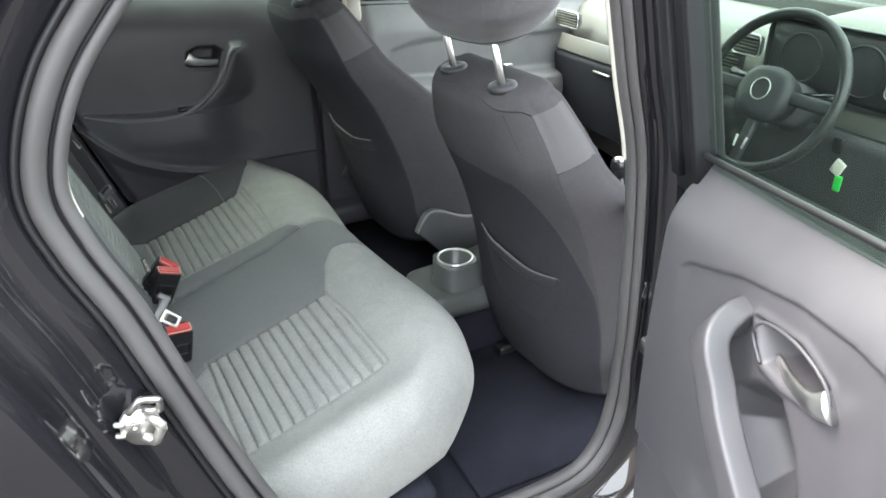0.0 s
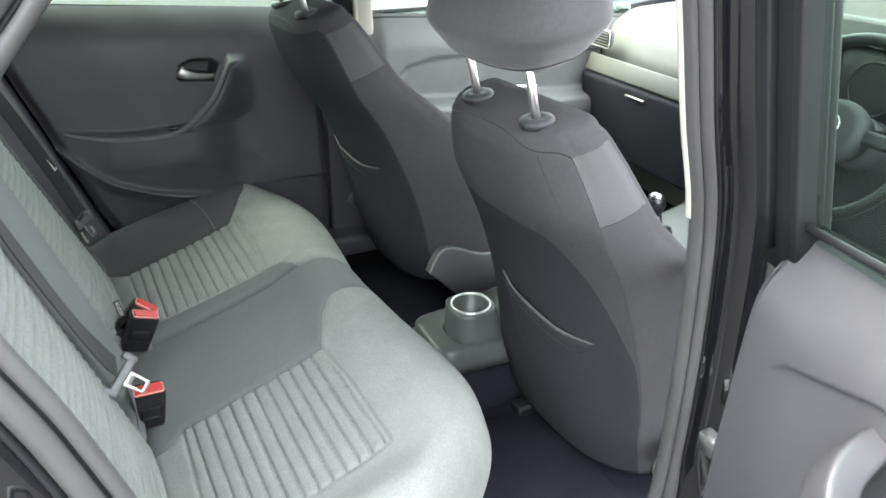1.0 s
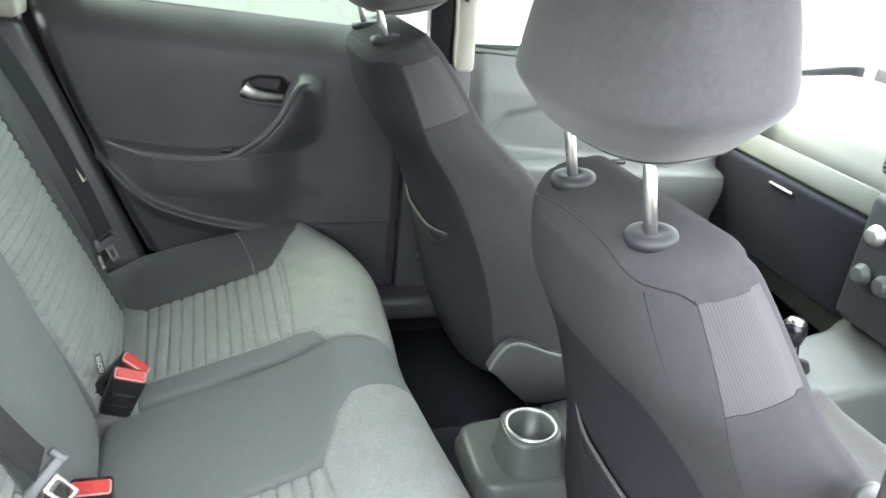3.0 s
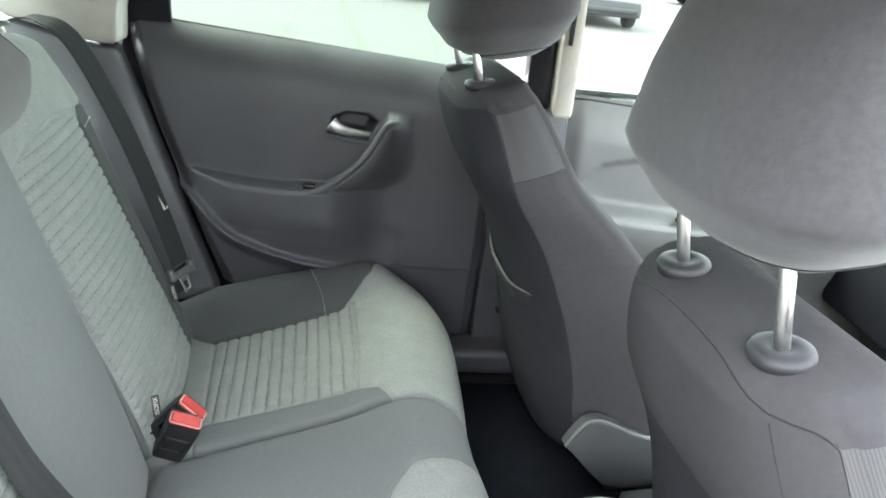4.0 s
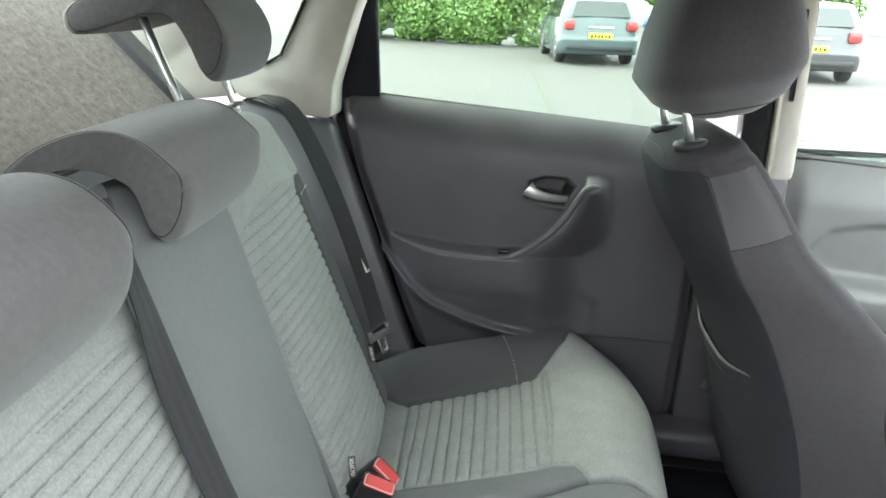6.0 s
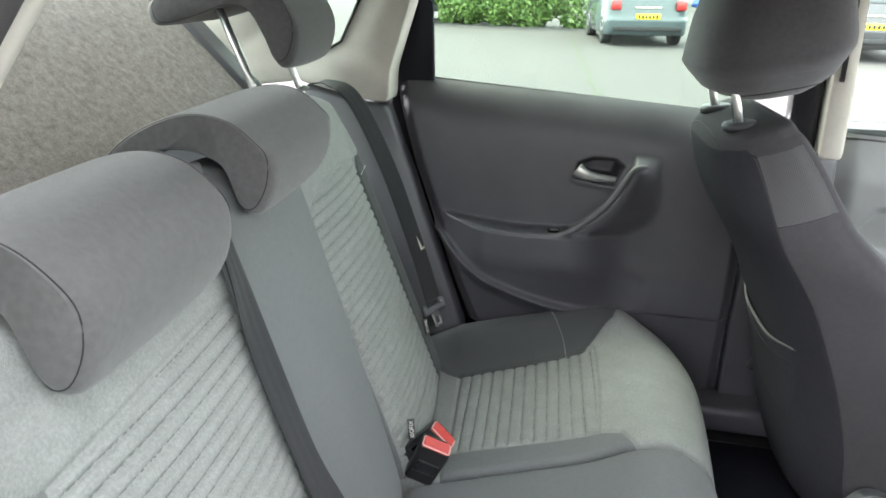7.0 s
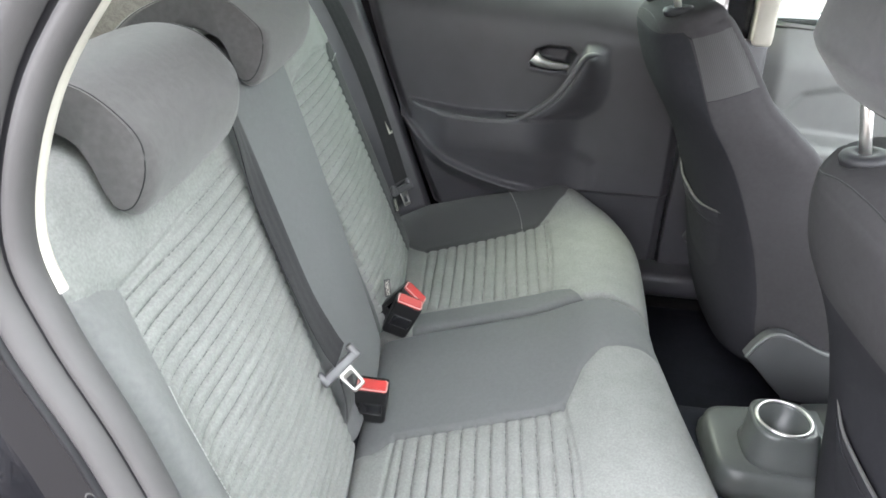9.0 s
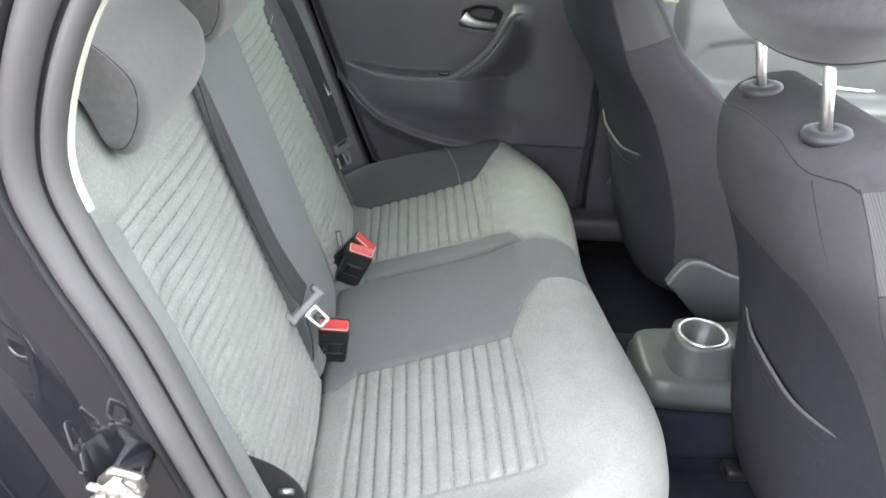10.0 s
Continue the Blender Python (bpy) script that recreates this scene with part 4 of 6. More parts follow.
# small anchor tags at the foot of the backrest
def anchor_tag(x, y, z, turn):
    t = thing("anchor_tag", "small black fabric tag with white lettering", "tag", (x, y, z), "child seat anchor tags")
    t.rotation_euler = (0, radians(-22), radians(turn))
    part("cloth", box(0, 0, 0, 0.003, 0.012, 0.034, 0.001), BUCKLE, t)
    cu = bpy.data.curves.new("lettering", "FONT")
    cu.body = "ISOFIX"
    cu.size = 0.0095
    cu.extrude = 0.0002
    cu.align_x, cu.align_y = "CENTER", "CENTER"
    tx = new("lettering", cu)
    tx.parent = t
    tx.matrix_local = Matrix.Translation((0.0020, 0, 0)) @ Matrix.Rotation(radians(90), 4, "Y") @ Matrix.Rotation(radians(180), 4, "Z")
    cu.materials.append(BEIGE)


anchor_tag(-0.002, 0.074, 0.600, -62)
anchor_tag(-0.060, 0.43, 0.608, -40)


# ---- belts and buckles ----
def ribbon(points, width, across, thick=0.0016, n=40):
    """Webbing along points; across gives the direction of its width at every point."""
    pts = catmull(points, n)
    acr = catmull(across, n)
    rings = []
    for i in range(n):
        d = Vector(pts[min(i + 1, n - 1)] - pts[max(i - 1, 0)]).normalized()
        w = Vector(acr[i])
        w = (w - d * w.dot(d)).normalized()
        nn = d.cross(w)
        p = Vector(pts[i])
        under = [p + w * (k / 12 - 0.5) * width - nn * thick / 2 for k in range(13)]
        over = [p + w * (0.5 - k / 12) * width + nn * (thick / 2 + 0.0002 * (1 - math.cos(k * math.pi / 2))) for k in range(13)]
        rings.append(under + over)
    return loft(rings)


GRIP = plastic("grey_grip_plastic", (0.085, 0.085, 0.09), 0.35)


def tongue(parent, place, turn):
    """Metal tongue with its plastic grip, in its own frame: belt comes from +v, blade points to -v."""
    m = place @ turn
    part("grip", box(0, 0, 0, 0.064, 0.016, 0.011, 0.004, 3, m), GRIP, parent, "grey plastic belt grip")
    for s in (-1, 1):
        part("grip_ear", box(0, 0, 0, 0.013, 0.026, 0.012, 0.004, 2, m @ Matrix.Translation((s * 0.030, 0.004, 0))), GRIP, parent)
    blade = rounded([(-0.014, 0.0), (0.014, 0.0), (0.011, -0.042), (-0.011, -0.042)], 0.004)
    hole = rounded([(-0.007, -0.018), (0.007, -0.018), (0.0065, -0.035), (-0.0065, -0.035)], 0.003)
    rings = [[m @ Vector((p[0], p[1], z)) for p in pp] for pp, z in ((hole, -0.001), (blade, -0.001), (blade, 0.001), (hole, 0.001), (hole, -0.001))]
    v, f = loft(rings, cap=False)
    mesh_object("tongue", v, f, STEEL, parent, "bright steel tongue")


near_belt = thing("seat_belt", "black webbing belt lying on the ribbed backrest", "seat belt")
v, f = ribbon([on_back(-0.225, 0.60, 0.01), on_back(-0.240, 0.50, 0.018), on_back(-0.245, 0.40, 0.016), on_back(-0.246, 0.25, 0.020), on_back(-0.240, 0.17, 0.026), on_back(-0.234, 0.135, 0.031)], 0.047,
              [(-0.25, 0.9, -0.2), (-0.2, 0.9, -0.2), (0, 1, 0), (0, 1, 0), (0.1, 1, 0), (0.1, 1, 0)])
mesh_object("webbing", v, f, WEB, near_belt).data.set_sharp_from_angle(angle=radians(40))
GRIP_U = Vector((0.61, 0.59, 0.53)).normalized()
GRIP_V = Vector((-0.60, 0.37, 0.71))
GRIP_V = (GRIP_V - GRIP_U * GRIP_V.dot(GRIP_U)).normalized()
tongue(near_belt, Matrix.Translation((0.000, -0.252, 0.660)), frame_of((0, 0, 0), GRIP_U, GRIP_V, GRIP_U.cross(GRIP_V)))
part("belt_guide", box(0, 0, 0, 0.062, 0.016, 0.016, 0.005, 3, BACK_R @ Matrix.Translation((-0.232, 0.604, -0.004))), GRIP, near_belt, "grey plastic belt guide")
v, f = ribbon([(0.002, -0.245, 0.652), (0.006, -0.232, 0.60), (0.004, -0.226, 0.55)], 0.045, [(0, 1, 0)] * 3, n=8)
mesh_object("lower_webbing", v, f, WEB, near_belt)

v, f = ribbon([(-0.022, -0.574, 0.655), (0.008, -0.572, 0.640), (0.034, -0.570, 0.612), (0.044, -0.566, 0.570)], 0.040, [(0.6, 0.1, 0.7), (0.7, 0.1, 0.6), (0.9, 0.1, 0.3), (1, 0, 0)], n=16)
mesh_object("anchor_webbing", v, f, WEB, near_belt, "black lower belt strap")
v, f = lathe([(0.002, 0.0), (0.010, 0.0), (0.010, 0.006), (0.005, 0.008), (0.002, 0.008)], 14, Matrix.Translation((0.040, -0.586, 0.622)) @ Matrix.Rotation(radians(-50), 4, "X"))
mesh_object("anchor_bolt", v, f, STEEL, near_belt, "steel anchor bolt")

far_belt = thing("seat_belt", "black webbing belt beside the quarter trim", "seat belt")
v, f = ribbon([(-0.33, 0.47, 1.10), (-0.285, 0.50, 1.105), (-0.235, 0.515, 1.07), (-0.165, 0.515, 0.93), (-0.10, 0.505, 0.76), (-0.06, 0.492, 0.645)], 0.047, [(0.3, 1, 0), (0.3, 1, 0), (0.4, 1, 0.1), (0.45, 1, 0.1), (0.45, 1, 0.1), (0.45, 1, 0.1)])
mesh_object("webbing", v, f, WEB, far_belt).data.set_sharp_from_angle(angle=radians(40))
tongue(far_belt, Matrix.Translation((-0.055, 0.482, 0.628)), frame_of((0, 0, 0), (0.42, 0.9, 0), (-0.35, 0.1, 0.93), (0.85, -0.4, 0.36)))
v, f = ribbon([(-0.066, 0.500, 0.63), (-0.072, 0.515, 0.60), (-0.075, 0.53, 0.55)], 0.045, [(0.45, 1, 0.1)] * 3, n=8)
mesh_object("lower_webbing", v, f, WEB, far_belt)
part("sleeve_label", box(0, 0, 0, 0.014, 0.001, 0.05, 0.0, 2, frame_of((-0.098, 0.520, 0.775), (0.4, 0.9, 0), (0, 0, 1), (-0.35, 0.1, 0.93))), BEIGE, far_belt, "white woven belt label")


PINK = plastic("faded_red_plastic", (0.60, 0.30, 0.28), 0.4)


def buckle(x, y, z, yaw, lean, tilt=0.0):
    """Seat belt receiver: black body with a hollow face and a red press button on top."""
    b = thing("belt_buckle", "black belt buckle with a red press button", "belt buckle", (x, y, z), "rear belt buckles")
    b.rotation_euler = (radians(tilt), radians(lean), radians(yaw))
    outer = rounded([(-0.027, -0.016), (0.027, -0.016), (0.027, 0.016), (-0.027, 0.016)], 0.006)
    rings = [[(p[0] * k, p[1] * k, h) for p in outer] for h, k in ((-0.075, 0.86), (-0.07, 0.94), (-0.02, 0.98), (0.0, 1.0), (0.012, 1.0), (0.015, 0.96))]
    v, f = loft(rings)
    mesh_object("body", v, f, BUCKLE, b, smooth=False)
    part("window", box(0, -0.0160, -0.030, 0.034, 0.003, 0.026, 0.001), GLOSS_BLACK, b)
    rim = [(-0.019, -0.0175, -0.044), (0.019, -0.0175, -0.044), (0.019, -0.0175, -0.015), (-0.019, -0.0175, -0.015)]
    part("window_rim", tube(rim, 0.0015, 6, True), BUCKLE, b)
    btn = rounded([(-0.023, -0.013), (0.023, -0.013), (0.023, 0.006), (-0.023, 0.006)], 0.003)
    rings = [[(p[0] * k, p[1] * k, h + 0.002 * math.cos(p[0] * 60)) for p in btn] for h, k in ((0.010, 1.0), (0.019, 1.0), (0.022, 0.92))]
    v, f = loft(rings)
    mesh_object("press_button", v, f, RED, b, "red press button", smooth=False)
    rim = [(p[0] * 1.03, p[1] * 1.03, 0.0195) for p in btn]
    part("button_rim", tube(rim, 0.0013, 6, True), PINK, b, "pale rim round the button")
    part("slot", box(0, 0.0105, 0.0165, 0.034, 0.004, 0.004, 0.001), GLOSS_BLACK, b)
    return b


buckle(0.026, -0.172, 0.556, 6, 6, 16)
buckle(0.036, 0.075, 0.562, 6, 22, 14)
buckle(0.036, 0.103, 0.566, -8, 42, 0)


# ---- front seats ----
def mesh_cloth(colour):
    """Open knit of fine pale cords."""
    m, n, l, b = shader("grey_mesh_cloth", 0.8)
    co = n.new("ShaderNodeTexCoord")
    turn = n.new("ShaderNodeMapping")
    turn.inputs["Rotation"].default_value = (0, radians(20), 0)
    l.new(co.outputs["Object"], turn.inputs["Vector"])
    wv = n.new("ShaderNodeTexWave")
    wv.bands_direction = "X"
    wv.inputs["Scale"].default_value = 105.0
    wv.inputs["Distortion"].default_value = 0.6
    wv.inputs["Detail Scale"].default_value = 300.0
    l.new(turn.outputs["Vector"], wv.inputs["Vector"])
    l.new(ramp(n, l, wv.outputs["Fac"], ((0.2, scaled(colour, 0.86)), (0.8, scaled(colour, 1.14)))), b.inputs["Base Color"])
    bump(n, l, b, wv.outputs["Fac"], 0.4, 0.0006)
    return m


MESH_CLOTH = mesh_cloth((0.057, 0.0555, 0.0575))


def back_cloth():
    """Charcoal seat cloth, darker where attribute 'panel' is above zero; that tone paints in shade."""
    m, n, l, b = shader("charcoal_shaded_back_cloth", 0.9)
    at = n.new("ShaderNodeAttribute")
    at.attribute_name = "panel"
    mid = noise_tex(n, l, 130.0, 4.0)
    weave = noise_tex(n, l, 1100.0, 2.0)
    wide = noise_tex(n, l, 14.0, 6.0, 0.65)
    tone = calc(n, l, "ADD", calc(n, l, "MULTIPLY", mid, 0.5), calc(n, l, "MULTIPLY", wide, 0.5))
    cloth = ramp(n, l, tone, ((0.3, (0.047, 0.0452, 0.0480)), (0.7, (0.058, 0.0560, 0.0592))))
    black = ramp(n, l, tone, ((0.3, (0.0270, 0.0268, 0.0310)), (0.7, (0.0345, 0.0342, 0.0395))))
    l.new(mixed(n, l, calc(n, l, "GREATER_THAN", at.outputs["Fac"], 0.0), cloth, black), b.inputs["Base Color"])
    b.inputs["Specular IOR Level"].default_value = 0.08
    bump(n, l, b, weave, 0.5, 0.0006)
    return m


BACK_CLOTH = back_cloth()


# height below the post sleeves, half width and depth of the rear edge, depth of the rear face's middle, half width and depth of the side wing
BACK_ROWS = [(-0.020, 0.149, -0.008, -0.048, 0.149, 0.070), (-0.035, 0.159, -0.002, -0.053, 0.160, 0.077), (-0.085, 0.184, -0.003, -0.055, 0.181, 0.088),
             (-0.135, 0.206, -0.006, -0.052, 0.206, 0.094), (-0.180, 0.209, -0.002, -0.043, 0.225, 0.102), (-0.230, 0.210, 0.010, -0.032, 0.248, 0.125),
             (-0.280, 0.208, 0.020, -0.025, 0.256, 0.152), (-0.350, 0.208, 0.026, -0.023, 0.260, 0.180), (-0.450, 0.210, 0.028, -0.030, 0.262, 0.190),
             (-0.550, 0.212, 0.020, -0.046, 0.260, 0.190), (-0.620, 0.208, 0.008, -0.052, 0.258, 0.185), (-0.720, 0.204, 0.004, -0.050, 0.252, 0.170)]
BACK_TABLE = np.array(catmull(BACK_ROWS, 6 * (len(BACK_ROWS) - 1) + 1))


def rear_face(y, h):
    """Depth of a front seat's rear face at a height below the sleeves."""
    wr, dr, dc = (float(np.interp(-h, -BACK_TABLE[:, 0], BACK_TABLE[:, k])) for k in (1, 2, 3))
    return dc + (dr - dc) * min(1.2, abs(y) / wr) ** 3.0


def front_seat(name, label, at, yaw, lean, s, rest_at, rest_tilt, rest_deep, pocket_at, pocket_to, shade_from, widen=0.0):
    """A front seat seen from behind; its origin lies midway between the two post sleeves. s = 1 has its door side at -y."""
    seat = thing(name, label, "car seat", group="front seats")
    seat.matrix_world = Matrix.Translation(at) @ Matrix.Rotation(radians(yaw), 4, "Z")
    cl, sl = math.cos(radians(lean)), math.sin(radians(lean))
    pt = lambda d, y, h: (cl * d - sl * h, y, sl * d + cl * h)

    def bend(a, p, c, n, r):
        """n points round the corner p between a and c."""
        a, p, c = (np.array(q, float) for q in (a, p, c))
        e0, e1 = p + (a - p) / np.linalg.norm(a - p) * r, p + (c - p) / np.linalg.norm(c - p) * r
        return [(1 - t) ** 2 * e0 + 2 * t * (1 - t) * p + t * t * e1 for t in np.linspace(0, 1, n)]

    def section(row, k=1.0):
        h, wr, dr, dc, wf, df = row
        lump = float(smooth_step(0.06, 0.22, -h))
        bow = 3.0 + 2.0 * (1 - float(smooth_step(0.03, 0.2, -h)))
        face = lambda y: (dc + (dr - dc) * abs(y / wr) ** bow, y)
        out = [face(y) for y in np.linspace(wr * 0.90, -wr * 0.90, 19)]
        out += bend(face(-wr * 0.90), (dr, -wr), (df, -wf), 5, 0.011)
        end = min(0.8, 1 - 0.027 / math.hypot(df - dr, wf - wr))
        out += [(dr + (df - dr) * t, -(wr + (wf - wr) * t) - 0.006 * math.sin(math.pi * t)) for t in np.linspace(0.2, end, 5)]
        out += bend((dr, -wr), (df, -wf), (df + 0.012 * lump, -wf * 0.6), 5, 0.022)
        out += [(df + 0.012 * lump, -wf * 0.6), (df - 0.008 * lump, -wf * 0.3), (df - 0.014 * lump, 0.0), (df - 0.008 * lump, wf * 0.3), (df + 0.012 * lump, wf * 0.6)]
        out += bend((df + 0.012 * lump, wf * 0.6), (df, wf), (dr, wr), 5, 0.022)
        out += [(dr + (df - dr) * t, wr + (wf - wr) * t + 0.006 * math.sin(math.pi * t)) for t in np.linspace(end, 0.2, 5)]
        out += bend((df, wf), (dr, wr), face(wr * 0.90), 5, 0.011)
        inner = 1 + widen * float(smooth_step(0.13, 0.30, -h))
        return [(0.018 + (d - 0.018) * k, y * (1 - (1 - k) * 0.85) * (inner if y > 0 else 1.0)) for d, y in out]

    rows = [tuple(r) for r in BACK_TABLE]
    rings = []
    for h, k, drop in ((0.0005, 0.20, 0.0), (0.0004, 0.55, 0.0), (-0.0008, 0.84, 0.0045), (-0.0050, 0.925, 0.0065), (-0.0120, 0.978, 0.0045)):
        rings.append([pt(d, y, h - drop * float(smooth_step(0.0, 0.03, -d))) for d, y in section(rows[0], k)])
    for r in rows:
        rings.append([pt(d, y, r[0]) for d, y in section(r)])
    v, f = loft(rings)
    back = mesh_object("backrest", v, f, (BACK_CLOTH, MESH_CLOTH), seat, "charcoal cloth backrest with mesh shoulder patches")
    n = len(rings[0])
    for i, poly in enumerate(back.data.polygons):
        if len(poly.vertices) == 4:
            lv, j = i // n - 5, i % n
            if 6 <= lv < 18 and (21 <= j <= 29 or 42 <= j <= 50):
                poly.material_index = 1
    # the darkened panel arches across the rear face, its shade put into the colour
    heights = [0.0] * 5 + [r[0] for r in rows]
    panel = []
    for i, h in enumerate(heights):
        for j in range(n):
            y = section(rows[max(0, i - 5)])[j][1]
            inner = shade_from - (19.0 * max(0.0, -y - 0.10) ** 1.9 if s > 0 else 0.0) - h
            panel.append(inner if j <= 20 or j >= n - 3 else -0.05)
    panel += [-0.05] * (len(v) - len(panel))
    back.data.attributes.new("panel", "FLOAT", "POINT").data.foreach_set("value", panel)
    ring = lambda lv, js: [rings[lv][j % n] for j in js]
    # the seam crosses the top close behind the sleeves and drops to the patch corners
    level = {}
    for j in range(3, 16):
        for i in range(1, 12):
            here, before = (cl * rings[q][j][0] + sl * rings[q][j][2] for q in (i, i - 1))
            if here < -0.036:
                level[j] = i - 1 + (-0.036 - before) / (here - before)
                break
    first, last = min(level), max(level)
    run = []
    for j in range(-4, 22):
        if j < first:
            run.append(level[first] + (11 - level[first]) * (first - j) / (first + 4))
        else:
            run.append(level.get(j, level[last] + (11 - level[last]) * (j - last) / (21 - last)))
    for _ in range(4):
        run = [run[0]] + [(run[q - 1] + run[q] + run[q + 1]) / 3 for q in range(1, len(run) - 1)] + [run[-1]]
    hem = []
    for j, lv in zip(range(-4, 22), run):
        i, t = int(lv), lv - int(lv)
        hem.append(tuple(rings[i][j % n][k] + (rings[i + 1][j % n][k] - rings[i][j % n][k]) * t for k in range(3)))
    part("shoulder_seam", tube(hem, 0.0012, 6), WEB, back, "sewn shoulder seam")
    if s > 0:
        part("dart_seam", tube([rings[i][17] for i in range(9, 22)], [0.0007 * (1 - i / 13) + 0.0001 for i in range(13)], 6), PANEL, back, "short sewn dart")
    part("patch_seam", tube(ring(23, range(21, 31)), 0.0008, 6), WEB, back, "sewn patch seam")
    part("patch_seam", tube(ring(23, range(41, 51)), 0.0008, 6), WEB, back, "sewn patch seam")
    for j in (21, 50):
        part("side_seam", tube([rings[i][j] for i in range(10, len(rings) - 6)], 0.0005, 6), PANEL, back, "sewn side seam")
    # map pocket: a slack panel with a hemmed upper edge
    nw, nr = 33, 16
    verts, faces, edge, hem = [], [], [], []
    for i in range(nw):
        q = i / (nw - 1)
        y = -0.178 + (0.178 + pocket_to) * q
        top = pocket_at + 0.14 * y - 0.008 * math.sin(math.pi * q)
        for r in range(nr):
            t = r / (nr - 1)
            h = -0.64 + (top + 0.64) * t
            off = -0.004 + 0.013 * float(smooth_step(0.1, 1.0, t) * smooth_step(0.0, 0.35, min(q, 1 - q)))
            verts.append(pt(rear_face(y, h) - off, y, h))
        edge.append(pt(rear_face(y, top) - off, y, top))
        h = top - 0.030
        hem.append(pt(rear_face(y, h) + 0.003 - 0.013 * float(smooth_step(0.1, 1.0, (h + 0.64) / (top + 0.64)) * smooth_step(0.0, 0.35, min(q, 1 - q))), y, h))
    for i in range(nw - 1):
        for r in range(nr - 1):
            a = i * nr + r
            faces.append((a, a + nr, a + nr + 1, a + 1))
    pocket = mesh_object("map_pocket", verts, faces, PANEL, seat, "slack black cloth map pocket")
    sol = pocket.modifiers.new("thickness", "SOLIDIFY")
    sol.thickness = 0.003
    part("pocket_piping", tube(edge, [0.0024 * math.sin(math.pi * (i + 0.5) / nw) ** 0.5 for i in range(nw)], 8), DARK, pocket, "piped pocket edge")
    part("pocket_hem", tube(hem[2:-2], 0.0012, 6), PANEL, pocket, "sewn pocket hem")
    # cushion, side shields and rails
    bx, bz = 0.17, -0.614
    cm = frame_of((bx + 0.13, 0, bz + 0.075), (0, 1, 0), (1, 0, 0.08), (0, 0, 1))
    pad("seat_cushion", cm, lambda q: (-0.235 + 0 * q, 0.235 + 0 * q), 0.0, 0.44, lambda a, b: 0.02 * np.exp(-((np.abs(a) - 0.22) / 0.04) ** 2), 0.14, (0.05, 0.05, 0.03, 0.07), DARK, seat, "grey cloth seat cushion", 40, 40)
    for side in (-1, 1):
        hump = catmull([(0.200, -0.612), (0.214, -0.584), (0.234, -0.560), (0.258, -0.556), (0.290, -0.568), (0.335, -0.590), (0.39, -0.602), (0.50, -0.598), (0.64, -0.590)], 34)
        out = [(p[0], p[1]) for p in hump] + [(0.66, -0.62), (0.64, -0.69), (0.34, -0.715), (0.290, -0.706), (0.256, -0.672), (0.222, -0.634)]
        rg = [[(0.40 + (p[0] - 0.40) * k, side * yy, -0.64 + (p[1] + 0.64) * k) for p in out] for yy, k in ((0.232, 0.98), (0.236, 1.0), (0.256, 1.0), (0.262, 0.985), (0.264, 0.95))]
        v, f = loft(rg)
        sh = mesh_object("side_shield", v, f, SHIELD, seat, "grey plastic seat side shield")
        sh.data.set_sharp_from_angle(angle=radians(40))
        # Pale line along the hump paints in the light its top edge catches.
        part("shield_highlight", tube([(p[0], side * 0.258, p[1]) for p in hump], 0.0028, 8), PALE_EDGE, sh, "pale painted highlight on the upper edge")
        part("rail", box(bx + 0.36, side * 0.19, bz - 0.14, 0.40, 0.04, 0.03, 0.005), TRIM_LOW, seat)
    if s > 0:
        part("rail_cap", box(0.165, 0.12, -0.742, 0.05, 0.04, 0.026, 0.008, 3), BUCKLE, seat, "black plastic rail end cap")
        knob = Matrix.Translation((bx, -0.262 * s, bz + 0.415)) @ Matrix.Rotation(radians(90) * s, 4, "X")
        v, f = lathe([(0.002, 0.0), (0.016, 0.0), (0.018, 0.006), (0.012, 0.012), (0.002, 0.013)], 16, knob)
        mesh_object("release_knob", v, f, CONSOLE, seat, "small grey release knob")
        v, f = lathe([(0.002, 0.0), (0.022, 0.0), (0.024, 0.008), (0.016, 0.016), (0.002, 0.017)], 16, Matrix.Translation((bx + 0.01, -0.262 * s, bz + 0.015)) @ Matrix.Rotation(radians(90) * s, 4, "X"))
        mesh_object("anchor_cap", v, f, STEEL, seat, "bright belt anchor cap")
    # head restraint
    rest = block_headrest(seat, rest_at, 0.325, rest_deep, 0.215, HEADREST, rest_tilt, "charcoal cloth head restraint")
    for y in (-0.082, 0.082):
        part("post", tube([(0.008, y, -0.03), (-0.008, y, 0.03), (-0.028, y, 0.11)], 0.0065, 14), SATIN, rest, "chrome post")
        v, f = lathe([(0.004, -0.006), (0.025, -0.006), (0.027, 0.001), (0.025, 0.0055), (0.018, 0.0075), (0.012, 0.0075), (0.0095, 0.0065), (0.0075, 0.006)], 24, Matrix.Translation((0, y, 0.001)) @ Matrix.Rotation(radians(-8), 4, "Y"))
        mesh_object("post_sleeve", v, f, TRIM_LOW, rest, "dark plastic post sleeve")
    return seat


SHIELD = plastic("charcoal_shield_plastic", (0.060, 0.061, 0.064), 0.5)
front_seat("front_seat", "charcoal cloth driver seat with mesh shoulder patch", (0.6235, -0.3325, 1.034), 4.5, 16, 1, (0.0145, 0.0, 0.074), -8, 0.19, -0.384, 0.165, -0.175, 0.15)
front_seat("front_seat", "charcoal cloth passenger seat", (0.4735, 0.378, 1.096), 5, 20.5, -1, (0.052, 0.0, 0.046), -12, 0.225, -0.356, 0.11, -0.022)

# ---- floor, tunnel and console ----
floor = part("floor", box(0.62, 0, 0.255, 0.62, 1.30, 0.03, 0.008), CARPET)
tagged(floor, "black carpet floor of the rear footwell", "floor", kind="structure")
